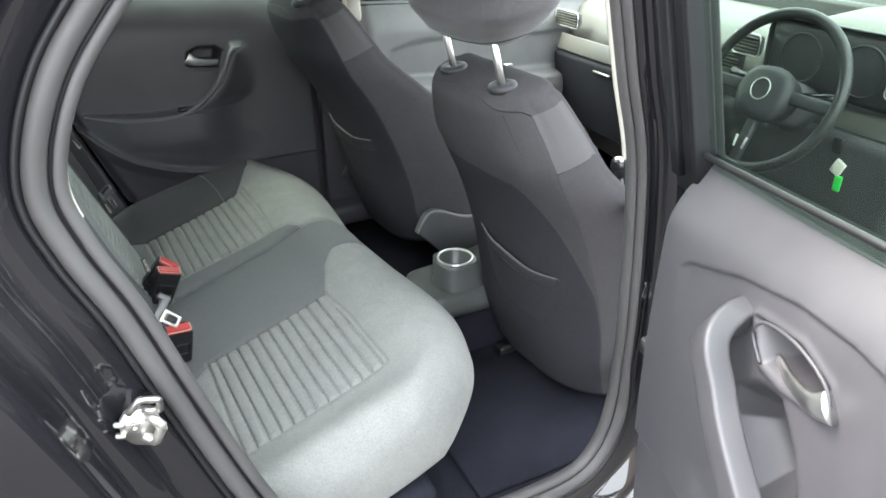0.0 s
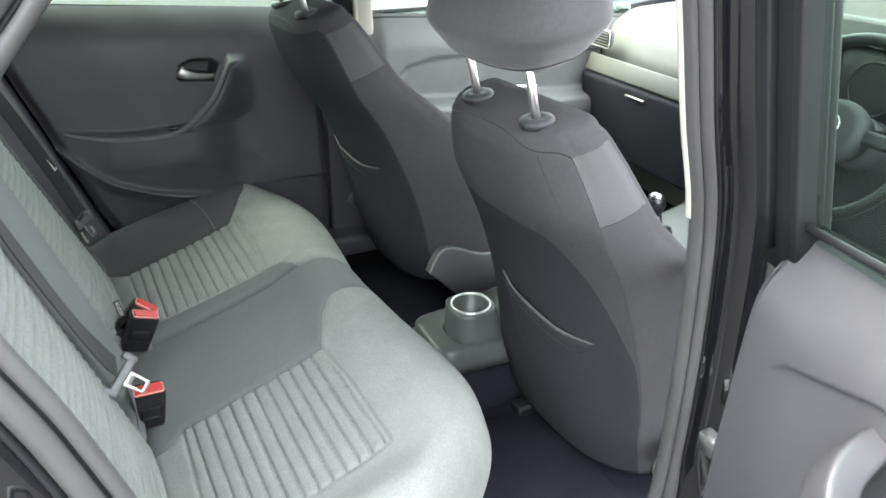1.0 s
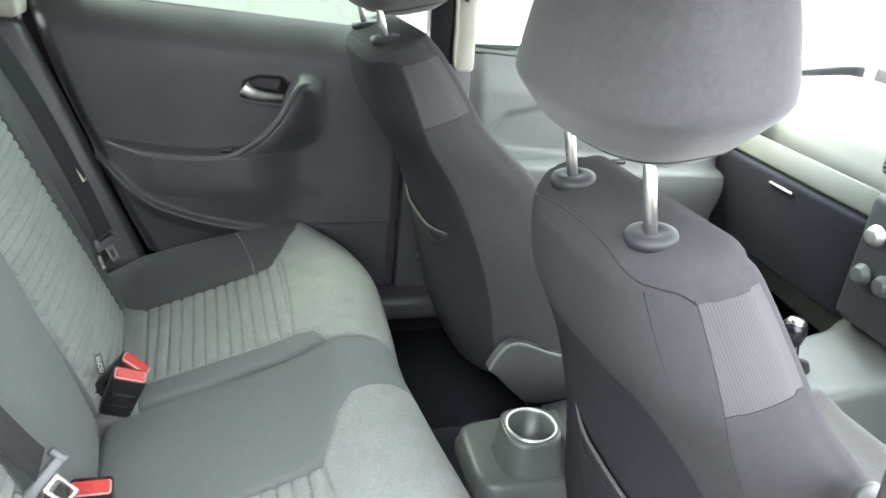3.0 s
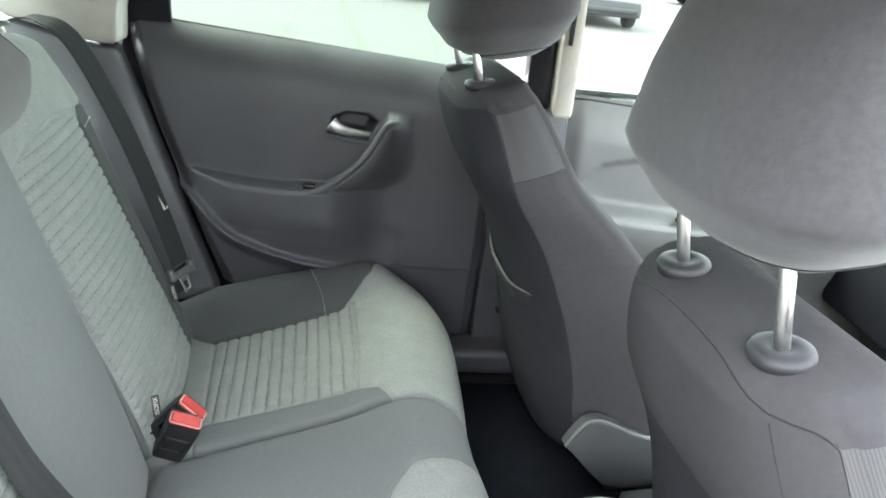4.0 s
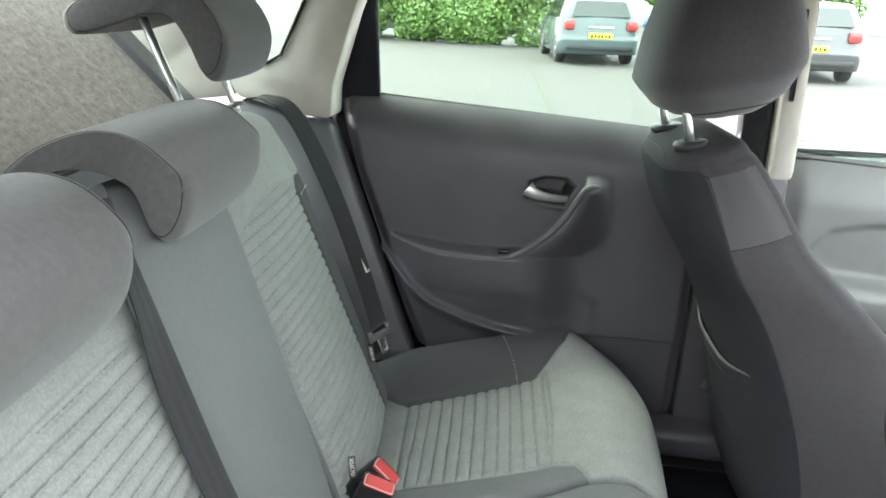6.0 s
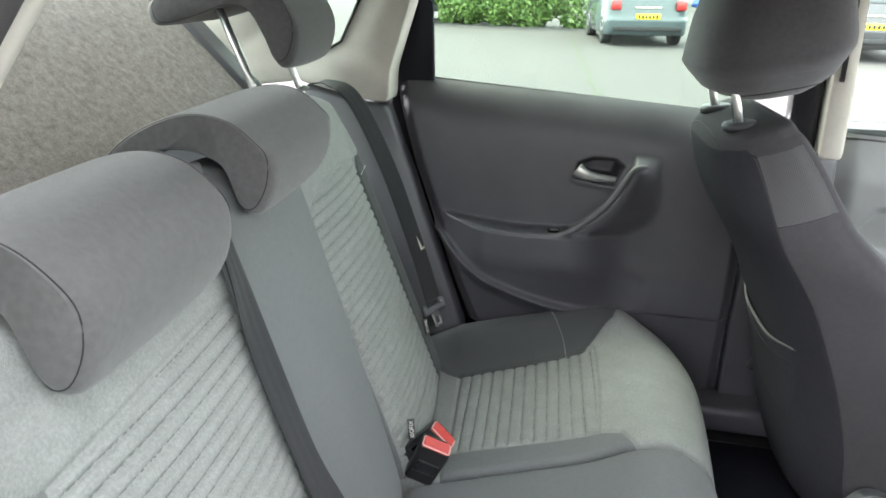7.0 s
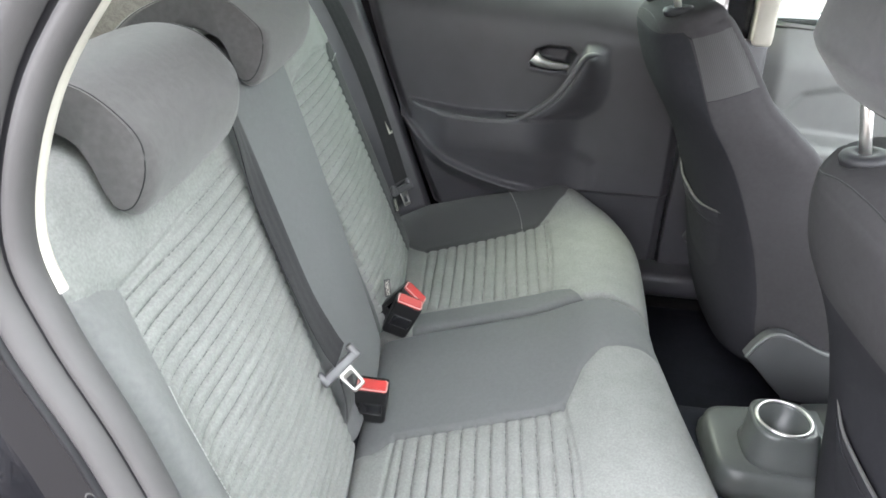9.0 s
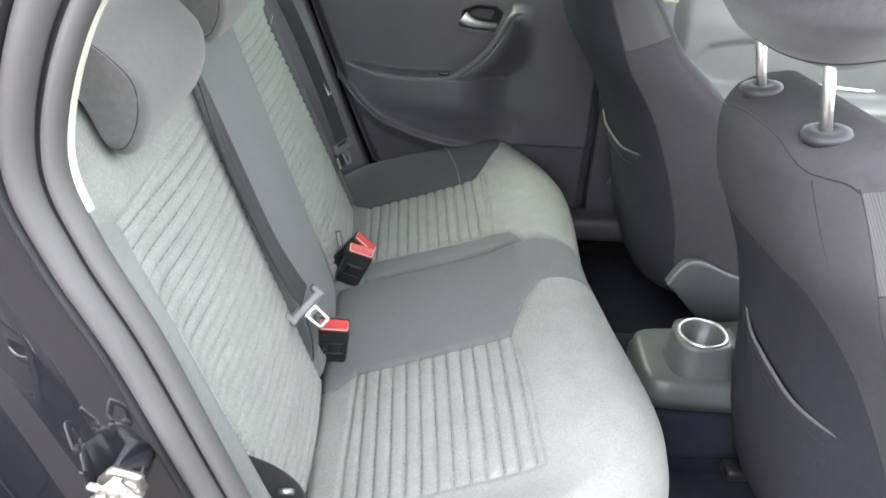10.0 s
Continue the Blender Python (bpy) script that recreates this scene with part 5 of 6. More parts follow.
out = rounded([(-0.16, 0.26), (-0.13, 0.36), (-0.08, 0.385), (0.08, 0.385), (0.13, 0.36), (0.16, 0.26)], 0.03)
v, f = loft([[(x, p[0], p[1]) for p in out] for x in (0.43, 0.75, 1.2, 1.9)])
tunnel = tagged(mesh_object("transmission_tunnel", v, f, CARPET), "black carpeted centre tunnel", "floor", kind="structure")


def floor_mat(y):
    bm = box(0.66, y, 0.276, 0.34, 0.40, 0.012, 0.005)
    ob = part("floor_mat", bm, CARPET)
    tagged(ob, "black carpet mat on the footwell floor", "floor mat", group="rear floor mats")


floor_mat(-0.40)
floor_mat(0.40)


def console():
    c = thing("centre_console", "grey plastic centre console with a rear cup holder", "console")
    base = lambda g, z: [(p[0], p[1], z) for p in rounded([(0.612 - g, -0.118 - g), (0.612 - g, 0.045 + g), (0.85, 0.07 + g), (0.85, -0.13 - g)], 0.045, 7)]
    v, f = loft([base(0.012, 0.375), base(0.012, 0.40), base(0.008, 0.408), base(0.006, 0.425), base(-0.004, 0.432)])
    mesh_object("tray", v, f, CONSOLE, c)
    def oval(rx, ry, z, cx=0.712, n=3.0):
        return [(cx + rx * math.copysign(abs(math.cos(a)) ** (2 / n), math.cos(a)), -0.055 + ry * math.copysign(abs(math.sin(a)) ** (2 / n), math.sin(a)), z) for a in (2 * math.pi * i / 40 for i in range(40))]
    rings = [oval(0.075, 0.066, 0.425, 0.725), oval(0.062, 0.058, 0.44, 0.72), oval(0.054, 0.054, 0.49, 0.714), oval(0.052, 0.053, 0.497), oval(0.048, 0.049, 0.500), oval(0.042, 0.043, 0.499, 0.712, 2.2), oval(0.040, 0.041, 0.494, 0.712, 2.0), oval(0.036, 0.037, 0.445, 0.712, 2.0)]
    v, f = loft(rings)
    mesh_object("cup_holder", v, f, CONSOLE, c, "round grey plastic cup holder")
    rim = [(0.712 + 0.044 * math.cos(a), -0.055 + 0.045 * math.sin(a), 0.5005) for a in (2 * math.pi * i / 36 for i in range(36))]
    part("cup_rim", tube(rim, 0.003, 8, True), SATIN, c, "silvery ring round the cup holder")
    v, f = loft([[(x, p[0] * w, 0.38 + (p[1]) * h) for p in rounded([(-0.10, 0), (-0.09, 0.12), (0.09, 0.12), (0.10, 0)], 0.02)] for x, w, h in ((0.80, 1.0, 0.4), (0.95, 0.9, 0.7), (1.15, 0.95, 1.0), (1.45, 1.15, 1.5), (1.62, 1.4, 2.6))])
    mesh_object("console_body", v, f, CONSOLE, c)
    part("vent_cut", box(0.66, -0.10, 0.418, 0.06, 0.004, 0.004, 0.001), GLOSS_BLACK, c)


console()


def gear_lever():
    g = thing("gear_lever", "black gear lever with a chrome-capped knob", "gear lever")
    part("shaft", tube([(1.30, 0, 0.48), (1.27, 0, 0.60)], 0.012, 12), GLOSS_BLACK, g)
    v, f = lathe([(0.01, -0.03), (0.02, -0.025), (0.025, 0.0), (0.022, 0.018), (0.012, 0.026), (0.003, 0.027)], 20, Matrix.Translation((1.262, 0, 0.625)))
    mesh_object("knob", v, f, GLOSS_BLACK, g)
    v, f = lathe([(0.018, 0.019), (0.020, 0.022), (0.014, 0.028), (0.002, 0.030)], 20, Matrix.Translation((1.262, 0, 0.625)))
    mesh_object("knob_cap", v, f, CHROME, g, "chrome knob cap")
    v, f = lathe([(0.06, 0.0), (0.05, 0.03), (0.02, 0.07), (0.012, 0.09)], 20, Matrix.Translation((1.31, 0, 0.46)))
    mesh_object("gaiter", v, f, WEB, g)


gear_lever()


# ---- dashboard and wheel ----
DASH = plastic("pale_grey_dash", (0.115, 0.116, 0.105), 0.55)


def dashboard():
    d = thing("dashboard", "charcoal moulded dashboard with round-cornered vents", "dashboard")
    prof = [(1.62, 0.42), (1.56, 0.62), (1.52, 0.70), (1.50, 0.86), (1.505, 0.885), (1.54, 0.945), (1.62, 0.985), (1.80, 0.995), (1.98, 0.97), (1.98, 0.42)]
    pr = rounded(prof, 0.03)
    rings = []
    for y in np.linspace(-0.68, 0.68, 40):
        hood = 0.06 * math.exp(-((y + 0.36) / 0.16) ** 4)
        rings.append([(p[0] - 0.02 * math.exp(-((y) / 0.12) ** 4) + 0.05 * (abs(y) / 0.68) ** 4, y, p[1] + hood * float(smooth_step(0.88, 0.97, p[1]))) for p in pr])
    v, f = loft(rings)
    mesh_object("moulding", v, f, DASH, d)
    part("glovebox_lid", box(0, 0, 0, 0.05, 0.56, 0.25, 0.015, 3, Matrix.Translation((1.496, 0.36, 0.69)) @ Matrix.Rotation(radians(-8), 4, "Y")), BLANK, d, "dark glovebox lid")
    part("glovebox_catch", box(1.454, 0.36, 0.785, 0.010, 0.085, 0.008, 0.003), STEEL, d, "satin glovebox catch")
    # Separate pale strip: the light on the lid's slanted top, put into colour.
    part("glovebox_lit_top", box(0, 0, 0, 0.012, 0.54, 0.055, 0.005, 2, Matrix.Translation((1.476, 0.36, 0.842)) @ Matrix.Rotation(radians(22), 4, "Y")), DASH, d, "lit upper edge of the glovebox, coloured pale")
    stack = part("centre_panel", box(1.47, 0.0, 0.74, 0.06, 0.20, 0.28, 0.02, 3), TRIM_LOW, d, "dark centre stack")
    for y, z in ((0.055, 0.80), (0.055, 0.715), (-0.055, 0.80), (-0.055, 0.715), (0.0, 0.715)):
        v, f = lathe([(0.002, 0.0), (0.022, 0.0), (0.023, 0.004), (0.018, 0.006), (0.016, 0.016), (0.013, 0.018), (0.002, 0.018)], 20, Matrix.Translation((1.44, y, z)) @ Matrix.Rotation(radians(-90), 4, "Y"))
        mesh_object("knob", v, f, SATIN if z > 0.75 else CONSOLE, stack, "round heater knob")
    for y in (-0.10, 0.10):
        vent = part("vent_surround", box(1.505, y, 0.925, 0.02, 0.11, 0.055, 0.012, 3), TRIM_LOW, d, "dark vent surround")
        for k in range(5):
            part("slat", box(1.494, y, 0.908 + 0.0085 * k, 0.006, 0.09, 0.003, 0.001), DASH, vent)
    for y, z in ((-0.176, 0.975), (-0.60, 0.955), (0.600, 0.920)):
        vent = part("vent_surround", box(1.488, y, z, 0.02, 0.085 if y < 0 else 0.13, 0.050, 0.010, 3), TRIM_LOW, d, "dark vent surround")
        w = (0.085 if y < 0 else 0.13) / 2
        part("vent_rim", tube([(1.477, y + p[0], z + p[1]) for p in rounded([(-w, -0.026), (w, -0.026), (w, 0.026), (-w, 0.026)], 0.012)], 0.0018, 6, True), SATIN, vent, "thin satin rim")
        for k in range(5):
            part("slat", box(1.477, y, z - 0.017 + 0.0085 * k, 0.006, 0.07 if y < 0 else 0.115, 0.003, 0.001), DASH, vent)
    # instrument hood and dials
    part("dial_panel", box(1.518, -0.40, 0.965, 0.03, 0.37, 0.165, 0.03, 3), TRIM_LOW, d, "black dial panel")
    part("knee_panel", box(1.493, -0.37, 0.68, 0.05, 0.56, 0.31, 0.03, 3), TRIM_LOW, d, "dark lower knee panel")
    for y in (-0.48, -0.32):
        ring = [(1.503, y + 0.056 * math.cos(a), 0.965 + 0.056 * math.sin(a)) for a in (2 * math.pi * i / 28 for i in range(28))]
        part("dial_ring", tube(ring, 0.003, 8, True), TRIM_LOW, d, "dark dial ring")
        for k in range(9):
            a = radians(-40 + 32.5 * k)
            part("dial_mark", box(1.5035, y + 0.043 * math.cos(a), 0.965 + 0.043 * math.sin(a), 0.002, 0.002, 0.0025), CONSOLE, d)
    part("column_cowl", tube([(1.52, -0.350, 0.84), (1.41, -0.350, 0.885)], 0.055, 20), TRIM, d)
    for s, z in ((-1, 0.93), (1, 0.93)):
        part("stalk", tube([(1.43, -0.350 + s * 0.05, z - 0.03), (1.42, -0.350 + s * 0.15, z - 0.01)], 0.011, 10), GLOSS_BLACK, d, "black control stalk")


dashboard()


def steering_wheel():
    w = thing("steering_wheel", "black three-spoke steering wheel", "steering wheel")
    w.matrix_world = Matrix.Translation((1.372, -0.350, 0.910)) @ Matrix.Rotation(radians(-90 + 24), 4, "Y")
    ring = [(0.180 * math.cos(a), 0.180 * math.sin(a), 0) for a in (2 * math.pi * i / 64 for i in range(64))]
    part("rim", tube(ring, 0.0130, 14, True), plastic("grained_wheel_leather", (0.02, 0.02, 0.022), 0.4), w)
    hub = rounded([(-0.070, -0.045), (-0.070, 0.045), (-0.02, 0.075), (0.045, 0.062), (0.062, 0.0), (0.045, -0.062), (-0.02, -0.075)], 0.05)
    v, f = loft([[(p[0] * k, p[1] * k, z) for p in hub] for z, k in ((-0.05, 0.8), (0.0, 1.0), (0.015, 0.95), (0.022, 0.7))])
    mesh_object("airbag_cover", v, f, TRIM_LOW, w)
    v, f = lathe([(0.001, 0.020), (0.024, 0.020), (0.0255, 0.023), (0.0235, 0.0245), (0.021, 0.023), (0.001, 0.023)], 28)
    mesh_object("badge", v, f, TRIM_LOW, w, "round badge with a thin metal rim")
    part("badge_rim", tube([(0.0245 * math.cos(a), 0.0245 * math.sin(a), 0.024) for a in (2 * math.pi * i / 28 for i in range(28))], 0.0014, 6, True), SATIN, w)
    for a, wd in ((90, 0.03), (-90, 0.03), (180, 0.028)):
        m = Matrix.Rotation(radians(a), 4, "Z")
        part("spoke", box(0, 0, 0, 0.12, wd, 0.018, 0.006, 2, m @ Matrix.Translation((0.115, 0, -0.004))), TRIM_LOW, w)
    for s in (-1, 1):
        part("spoke_inlay", box(0, 0, 0, 0.028, 0.004, 0.006, 0.001, 2, Matrix.Translation((-0.125, s * 0.013, 0.006)) @ Matrix.Rotation(radians(180 + s * 6), 4, "Z")), SATIN, w, "satin spoke inlay")


steering_wheel()


def key():
    k = thing("ignition_key", "metal car key with pale and green fobs hanging", "key")
    part("bow", box(1.475, -0.49, 0.805, 0.02, 0.028, 0.04, 0.006), BUCKLE, k)
    ring = [(1.472, -0.495 + 0.014 * math.cos(a), 0.780 + 0.014 * math.sin(a)) for a in (2 * math.pi * i / 20 for i in range(20))]
    part("split_ring", tube(ring, 0.0015, 6, True), CHROME, k)
    part("pale_fob", box(0, 0, 0, 0.008, 0.028, 0.036, 0.004, 2, Matrix.Translation((1.465, -0.506, 0.758)) @ Matrix.Rotation(radians(25), 4, "X")), BEIGE, k, "pale plastic fob")
    green, _, _, gb = shader("green_plastic", 0.4)
    gb.inputs["Base Color"].default_value = (0.02, 0.5, 0.06, 1)
    part("green_fob", box(1.465, -0.514, 0.722, 0.008, 0.018, 0.038, 0.003), green, k, "bright green fob")


key()


# ---- parcel shelf, striker ----
def shelf():
    s = thing("parcel_shelf", "grey felt parcel shelf, tilted up", "parcel shelf")
    m = frame_of((-0.41, 0, 1.05), (0, 1, 0), (-0.70, 0, 0.714), (0.714, 0, 0.70))
    out = rounded([(-0.56, 0.0), (0.47, 0.0), (0.49, 0.1), (0.49, 0.55), (-0.56, 0.55)], 0.03)
    v, f = loft([[m @ Vector((p[0], p[1], z)) for p in out] for z in (-0.012, 0.0)])
    mesh_object("board", v, f, FELT, s, "rough grey felt board", smooth=False)
    strip = rounded([(0.448, -0.004), (0.456, 0.010), (0.500, 0.016), (0.522, 0.004), (0.522, -0.014), (0.448, -0.014)], 0.007)
    v, f = loft([[m @ Vector((p[0], t, p[1])) for p in strip] for t in np.linspace(-0.01, 0.57, 6)])
    mesh_object("edge_trim", v, f, TRIM_LOW, s, "broad dark plastic shelf edge")


shelf()


def striker():
    s = thing("door_striker", "zinc-plated steel door striker bracket", "door striker")
    m = frame_of((-0.045, -0.754, 0.822), Vector((0.93, 0, -0.36)).normalized(), Vector((0.36, 0, 0.93)).normalized(), (0, -1, 0)) @ Matrix.Scale(0.70, 4)
    part("bracket", box(0, 0, 0, 0.040, 0.060, 0.075, 0.008, 2, m @ Matrix.Translation((0.0, -0.012, -0.040))), BODY, s, "black painted bracket")
    out = rounded([(-0.030, -0.010), (-0.022, -0.034), (0.000, -0.050), (0.030, -0.052), (0.026, -0.020), (0.030, 0.012), (0.004, 0.020), (-0.024, 0.014)], 0.008)
    v, f = loft([[m @ Vector((p[0], p[1], z)) for p in out] for z in (-0.004, 0.004, 0.006)])
    mesh_object("plate", v, f, ZINC, s, "bright zinc plate")
    def loop(corners, radius, mat, label):
        pts = [q for a, b in zip(corners, corners[1:]) for q in [tuple(np.array(a) + (np.array(b) - np.array(a)) * t) for t in (0.06, 0.35, 0.65, 0.94)]]
        part("loop", tube([m @ Vector(p) for p in pts], radius, 8), mat, s, label)
    loop([(0.012, -0.034, 0.002), (0.030, -0.034, 0.020), (0.034, 0.000, 0.024), (0.020, 0.010, 0.020), (0.010, 0.006, 0.002)], 0.0058, ZINC, "bright bent steel loop")
    loop([(-0.018, 0.012, 0.002), (-0.020, 0.020, 0.016), (-0.010, 0.048, 0.020), (0.020, 0.050, 0.020), (0.026, 0.026, 0.016), (0.000, 0.018, 0.004)], 0.0042, STEEL, "square steel latch loop")
    for y in (-0.012, -0.034):
        part("tab", box(0, 0, 0, 0.016, 0.008, 0.010, 0.003, 2, m @ Matrix.Translation((-0.030 + 0.3 * abs(y + 0.012), y, 0.004))), ZINC, s, "bent locating tab")
    v, f = lathe([(0.001, 0.005), (0.008, 0.005), (0.008, 0.010), (0.005, 0.011), (0.001, 0.008)], 12, m @ Matrix.Translation((-0.006, -0.012, 0)))
    mesh_object("bolt", v, f, STEEL, s, smooth=False)


ZINC = metal("bright_zinc", (0.66, 0.65, 0.62), 0.38)
striker()


# ---- parked cars ----
TYRE = plastic("tyre_rubber", (0.02, 0.02, 0.021), 0.8)
ALLOY = metal("alloy_wheel", (0.6, 0.6, 0.6), 0.35)
DARK_GLASS = paint("dark_car_glass", (0.02, 0.025, 0.025), 0.1, 0.1)
LAMP_RED = plastic("red_lamp_glass", (0.36, 0.035, 0.035), 0.2)
PLATE = plastic("yellow_plate", (0.75, 0.58, 0.03), 0.4)
PLATE_BAR = plastic("plate_dark", (0.02, 0.02, 0.02), 0.5)


def parked_car(label, colour_mat, m, length=4.1, width=1.72, height=1.45, van=False):
    """A hatchback in its own frame: nose towards +y, rear face at y = 0, standing on z = 0."""
    c = thing("parked_car", label, "car", group="parked cars")
    c.matrix_world = m
    h, L, w = height, length, width / 2
    side = [(0.02, 0.30), (-0.02, 0.55), (0.03, 0.62), (0.06, h * 0.66), (0.30, h * 0.93), (0.60, h), (L * 0.42, h * 1.0), (L * 0.55, h * 0.96), (L * 0.74, h * 0.66), (L * 0.95, h * 0.56), (L, 0.45), (L - 0.03, 0.22), (0.08, 0.22)]
    if van:
        side = [(0.0, 0.35), (0.0, h * 0.9), (0.08, h), (L * 0.62, h), (L * 0.80, h * 0.60), (L * 0.97, h * 0.48), (L, 0.3), (0.05, 0.28)]
    pr = rounded(side, 0.10, 4)
    rings = []
    for t in np.linspace(-1, 1, 21):
        ring = []
        for p in pr:
            top = smooth_step(h * 0.62, h, p[1])
            ww = w * (1 - 0.20 * float(top))
            e = abs(t) ** 8
            cy = L / 2
            ring.append((t * ww, cy + (p[0] - cy) * (1 - 0.05 * e - 0.03 * t * t), 0.22 + (p[1] - 0.22) * (1 - 0.03 * t * t)))
        rings.append(ring)
    v, f = loft(rings)
    mesh_object("body", v, f, colour_mat, c)
    for x in (-1, 1):
        for y in (0.75, L - 0.85):
            mm = Matrix.Translation((x * (w - 0.10), y, 0.31)) @ Matrix.Rotation(radians(90) * x, 4, "Y")
            v, f = lathe([(0.20, -0.10), (0.29, -0.105), (0.31, -0.08), (0.31, 0.08), (0.29, 0.105), (0.20, 0.10)], 28, mm)
            wheel = mesh_object("wheel", v, f, TYRE, c, "black tyre with alloy rim")
            v, f = lathe([(0.03, 0.11), (0.06, 0.10), (0.17, 0.085), (0.205, 0.105), (0.205, 0.02)], 28, mm)
            mesh_object("rim", v, f, ALLOY, wheel)
    def pane(name, pts, mat, label=""):
        n = len(pts)
        a = [Vector(p) for p in pts]
        nn = (a[1] - a[0]).cross(a[2] - a[0]).normalized() * 0.012
        vs = [p + nn for p in a] + [p - nn for p in a]
        fs = [tuple(range(n)), tuple(range(2 * n - 1, n - 1, -1))] + [(i, (i + 1) % n, n + (i + 1) % n, n + i) for i in range(n)]
        return mesh_object(name, vs, fs, mat, c, label, smooth=False)
    if not van:
        pane("rear_window", [(-w * 0.74, 0.09, h * 0.70), (w * 0.74, 0.09, h * 0.70), (w * 0.62, 0.285, h * 0.92), (-w * 0.62, 0.285, h * 0.92)], DARK_GLASS, "dark rear window")
    for x in (-1, 1):
        k = 0.865
        if not van:
            pane("side_window", [(x * w * 0.985, 0.55, h * 0.68), (x * w * 0.985, L * 0.45, h * 0.66), (x * w * k, L * 0.45, h * 0.92), (x * w * k, 0.75, h * 0.93)], DARK_GLASS)
        pane("side_window", [(x * w * 0.985, L * 0.47, h * 0.66), (x * w * 0.985, L * 0.68, h * 0.66), (x * w * k, L * 0.54, h * 0.92), (x * w * k, L * 0.47, h * 0.92)], DARK_GLASS)
        part("tail_lamp", box(x * w * 0.80, 0.045, h * 0.58, 0.22, 0.09, 0.20, 0.03, 2), LAMP_RED, c, "red tail lamp")
    part("number_plate", box(0, -0.005, 0.62, 0.52, 0.03, 0.115, 0.005), PLATE, c, "yellow rear plate with dark bars")
    for k in range(6):
        part("plate_mark", box(-0.19 + 0.076 * k, -0.022, 0.62, 0.045, 0.004, 0.07), PLATE_BAR, c)
    part("bumper_strip", box(0, 0.0, 0.36, width * 0.86, 0.06, 0.10, 0.03, 2), TYRE, c)
    part("handle_strip", box(0, 0.025, 0.80, 0.55, 0.02, 0.035, 0.008), SATIN, c)
    return c


def road_wheel(x, s):
    """One of the car's own wheels."""
    mm = Matrix.Translation((x, s * 0.72, 0.31)) @ Matrix.Rotation(radians(-90) * s, 4, "X")
    v, f = lathe([(0.20, -0.09), (0.29, -0.095), (0.31, -0.07), (0.31, 0.07), (0.29, 0.095), (0.20, 0.09)], 32, mm)
    wheel = mesh_object("wheel", v, f, TYRE, shell, "black tyre with alloy rim")
    v, f = lathe([(0.03, 0.09), (0.06, 0.085), (0.17, 0.07), (0.205, 0.09), (0.205, 0.0)], 32, mm)
    mesh_object("rim", v, f, ALLOY, wheel)


for x in (-0.62, 2.22):
    for s in (-1, 1):
        road_wheel(x, s)


SILVER = paint("silver_blue_paint", (0.07, 0.092, 0.098), 0.05, 0.35)
GREY = paint("grey_paint", (0.05, 0.05, 0.053), 0.05, 0.35)
WHITE = paint("white_paint", (0.75, 0.75, 0.75), 0.03, 0.3)
BLUE = paint("blue_paint", (0.02, 0.07, 0.28), 0.05, 0.3)
DARKCAR = paint("dark_green_grey_paint", (0.05, 0.06, 0.06), 0.05, 0.3)
parked_car("silver-blue hatchback parked on the asphalt", SILVER, pose(1.25, 15.6, 0, 0, 0, 8))
parked_car("grey hatchback parked on the asphalt", GREY, pose(5.0, 13.6, 0, 0, 0, -6))
parked_car("white hatchback parked side-on", WHITE, pose(11.8, 14.2, 0, 0, 0, 80), height=1.4)
parked_car("dark saloon parked side-on far off", DARKCAR, pose(15.5, 25.5, 0, 0, 0, 84))
parked_car("blue hatchback parked far off", BLUE, pose(8.5, 36.0, 0, 0, 0, 70))
parked_car("white van parked beside the hedge", WHITE, pose(-7.2, 24.6, 0, 0, 0, -90), 4.6, 1.9, 2.1, True)


# ---- hedge and trees ----
def leaf_material(name, a, b):
    m, n, l, bs = shader(name, 0.55)
    gi = n.new("ShaderNodeNewGeometry")
    l.new(ramp(n, l, gi.outputs["Random Per Island"], ((0.0, a), (1.0, b))), bs.inputs["Base Color"])
    bs.inputs["Transmission Weight"].default_value = 0.0
    return m


LEAF = leaf_material("leaf_green", (0.070, 0.140, 0.032), (0.165, 0.255, 0.065))


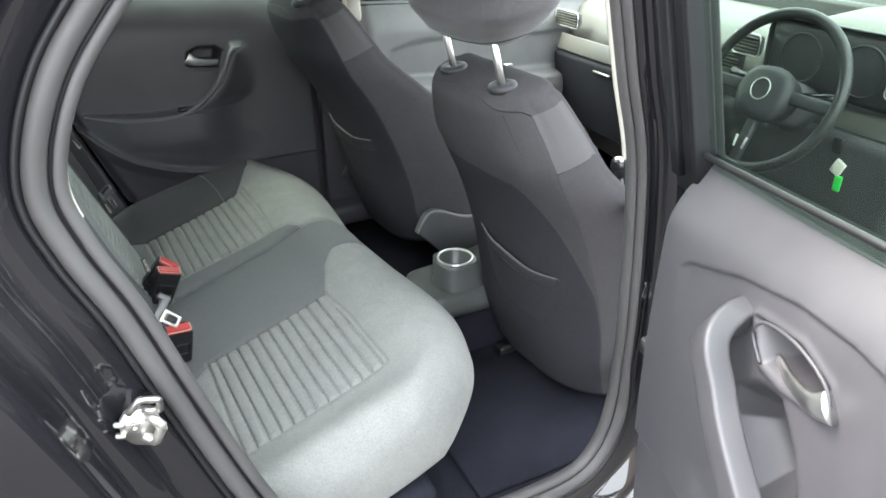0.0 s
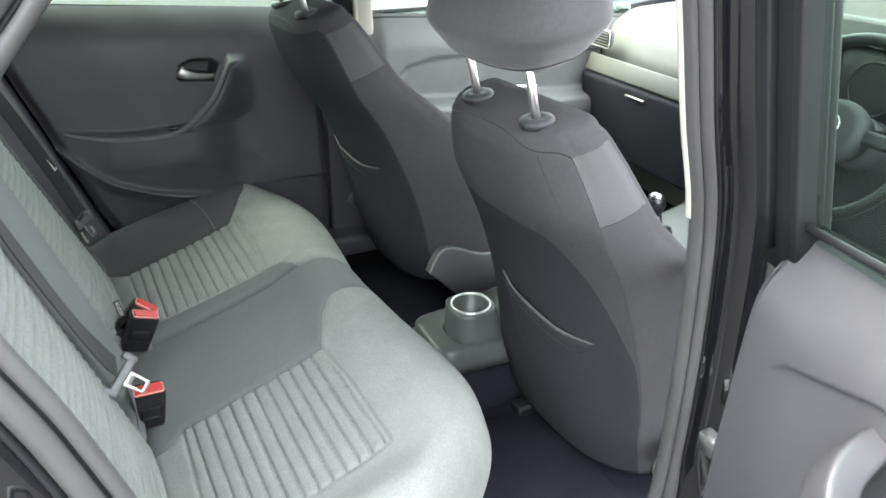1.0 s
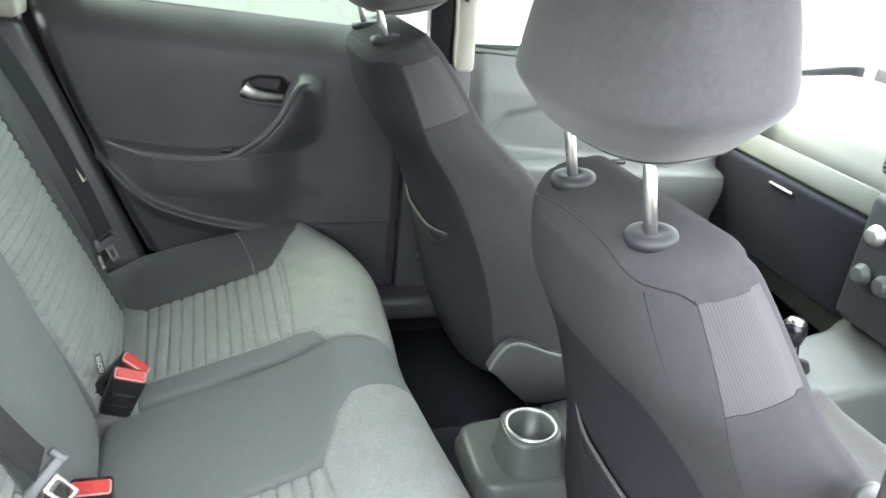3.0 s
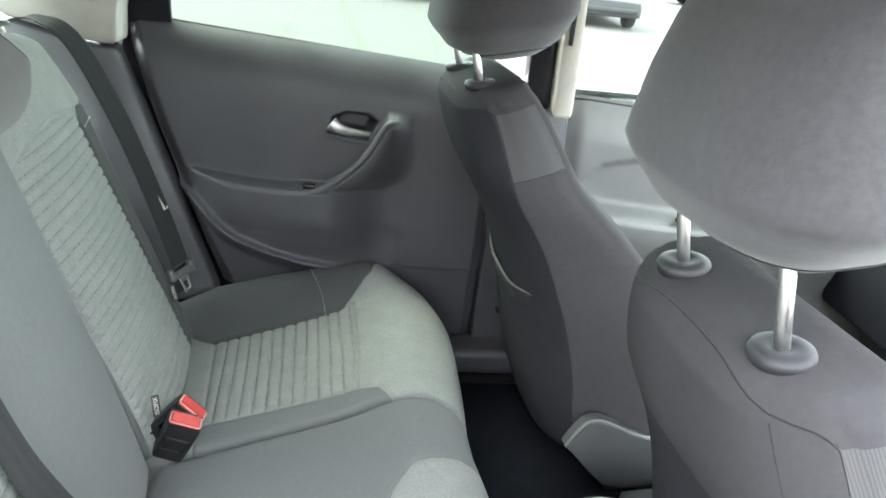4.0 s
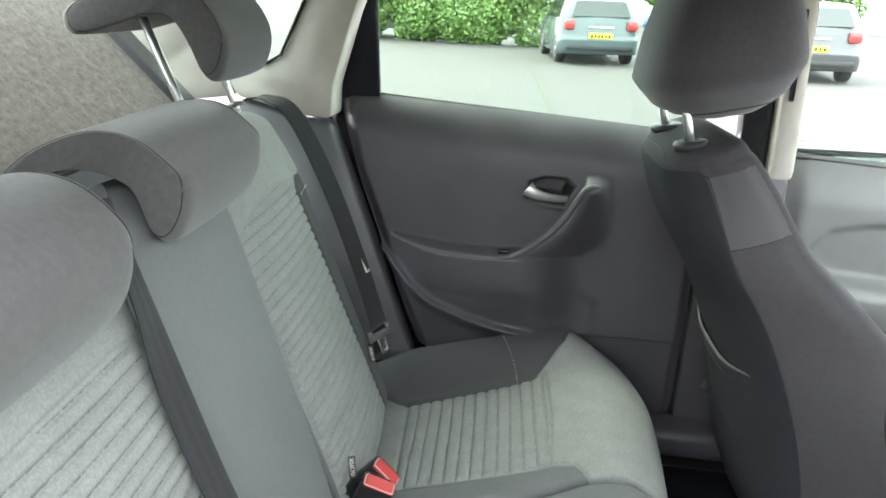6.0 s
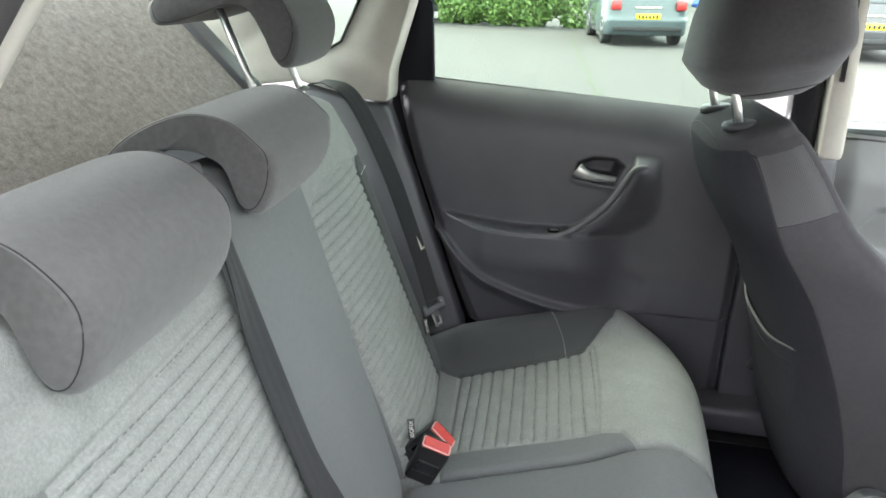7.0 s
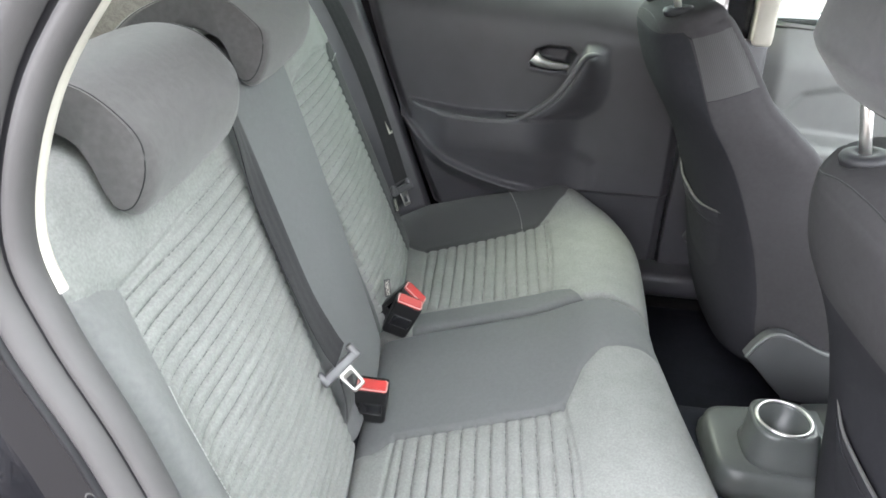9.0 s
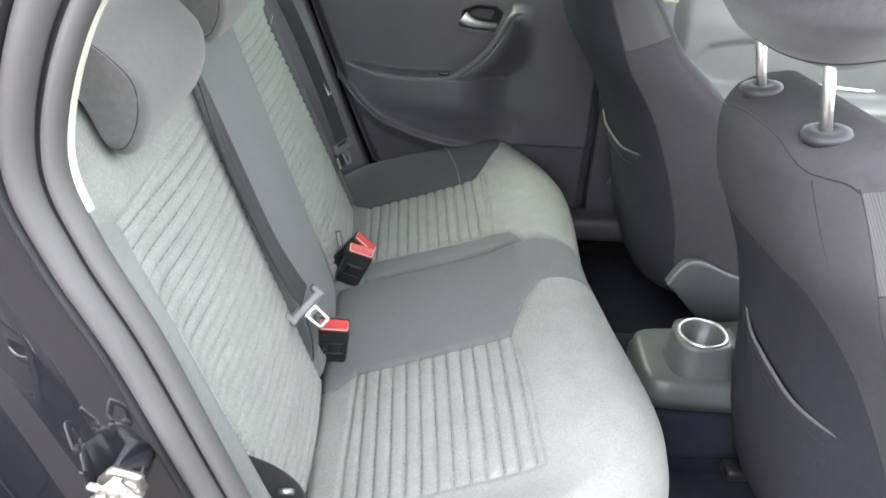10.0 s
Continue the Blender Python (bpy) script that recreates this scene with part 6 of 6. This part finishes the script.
def leaves(name, blobs, count, size, seed):
    """Many small leaf quads scattered near the surface of soft clumps (x, y, z, rx, ry, rz)."""
    rng = np.random.default_rng(seed)
    vol = np.array([b[3] * b[4] * b[5] for b in blobs]) ** 0.7
    pick = rng.choice(len(blobs), count, p=vol / vol.sum())
    B = np.array(blobs)[pick]
    d = rng.normal(size=(count, 3))
    d /= np.linalg.norm(d, axis=1)[:, None]
    r = rng.uniform(0.55, 1.08, count) ** 0.5
    P = B[:, :3] + d * B[:, 3:] * r[:, None]
    P[:, 2] = np.maximum(P[:, 2], 0.03)
    t1 = rng.normal(size=(count, 3))
    t1 /= np.linalg.norm(t1, axis=1)[:, None]
    t2 = np.cross(t1, d + 0.5 * rng.normal(size=(count, 3)))
    t2 /= np.linalg.norm(t2, axis=1)[:, None]
    s = size * rng.uniform(0.6, 1.4, count)[:, None]
    V = np.stack([P - t1 * s, P + t2 * s * 0.5, P + t1 * s, P - t2 * s * 0.5], 1).reshape(-1, 3)
    F = np.arange(count * 4).reshape(-1, 4)
    me = bpy.data.meshes.new(name)
    me.from_pydata(V.tolist(), [], F.tolist())
    me.materials.append(LEAF)
    return me


def hedge():
    rng = random.Random(4)
    blobs = []
    for i in range(34):
        x = -6.0 + 5.8 * i / 33
        blobs.append((x + rng.uniform(-0.1, 0.1), 22.3 + rng.uniform(-0.3, 0.3) - 0.28 * (x + 3), rng.uniform(0.4, 2.2), rng.uniform(0.45, 0.75), 0.6, rng.uniform(0.6, 1.0)))
    ob = new("hedge", leaves("hedge", blobs, 60000, 0.07, 11))
    tagged(ob, "bright green leafy hedge along the car park", "hedge", kind="stuff")


hedge()


def tree(x, y, h, seed):
    rng = random.Random(seed)
    t = thing("tree", "leafy green tree behind the parked cars", "tree", (x, y, 0), "far trees")
    bark = BARK
    part("trunk", tube([(0, 0, 0), (0.1, 0, h * 0.3), (0, 0.1, h * 0.6)], [0.22, 0.16, 0.08], 10), bark, t)
    blobs = []
    for k in range(16):
        a = rng.uniform(0, 6.28)
        r = rng.uniform(0, h * 0.30)
        blobs.append((r * math.cos(a), r * math.sin(a), rng.uniform(h * 0.18, h * 0.9), rng.uniform(0.7, 1.3), rng.uniform(0.7, 1.3), rng.uniform(0.6, 1.1)))
    for k in range(5):
        b = blobs[k]
        part("limb", tube([(0, 0, h * 0.25 + 0.2 * k), (b[0] * 0.6, b[1] * 0.6, (h * 0.3 + b[2]) / 2), b[:3]], [0.09, 0.06, 0.02], 6), bark, t)
    cr = new("crown", leaves("crown", blobs, 9000, 0.16, seed))
    cr.parent = t


BARK = plastic("bark", (0.09, 0.07, 0.05), 0.9, 120.0, 0.01, 0.4)
for i, (x, y, h) in enumerate(((12, 44, 6), (17, 46, 6.5), (22, 45, 6), (27, 44, 7), (7, 48, 6.5), (2, 50, 7), (-4, 40, 6), (33, 40, 7))):
    tree(x, y, h, 20 + i)
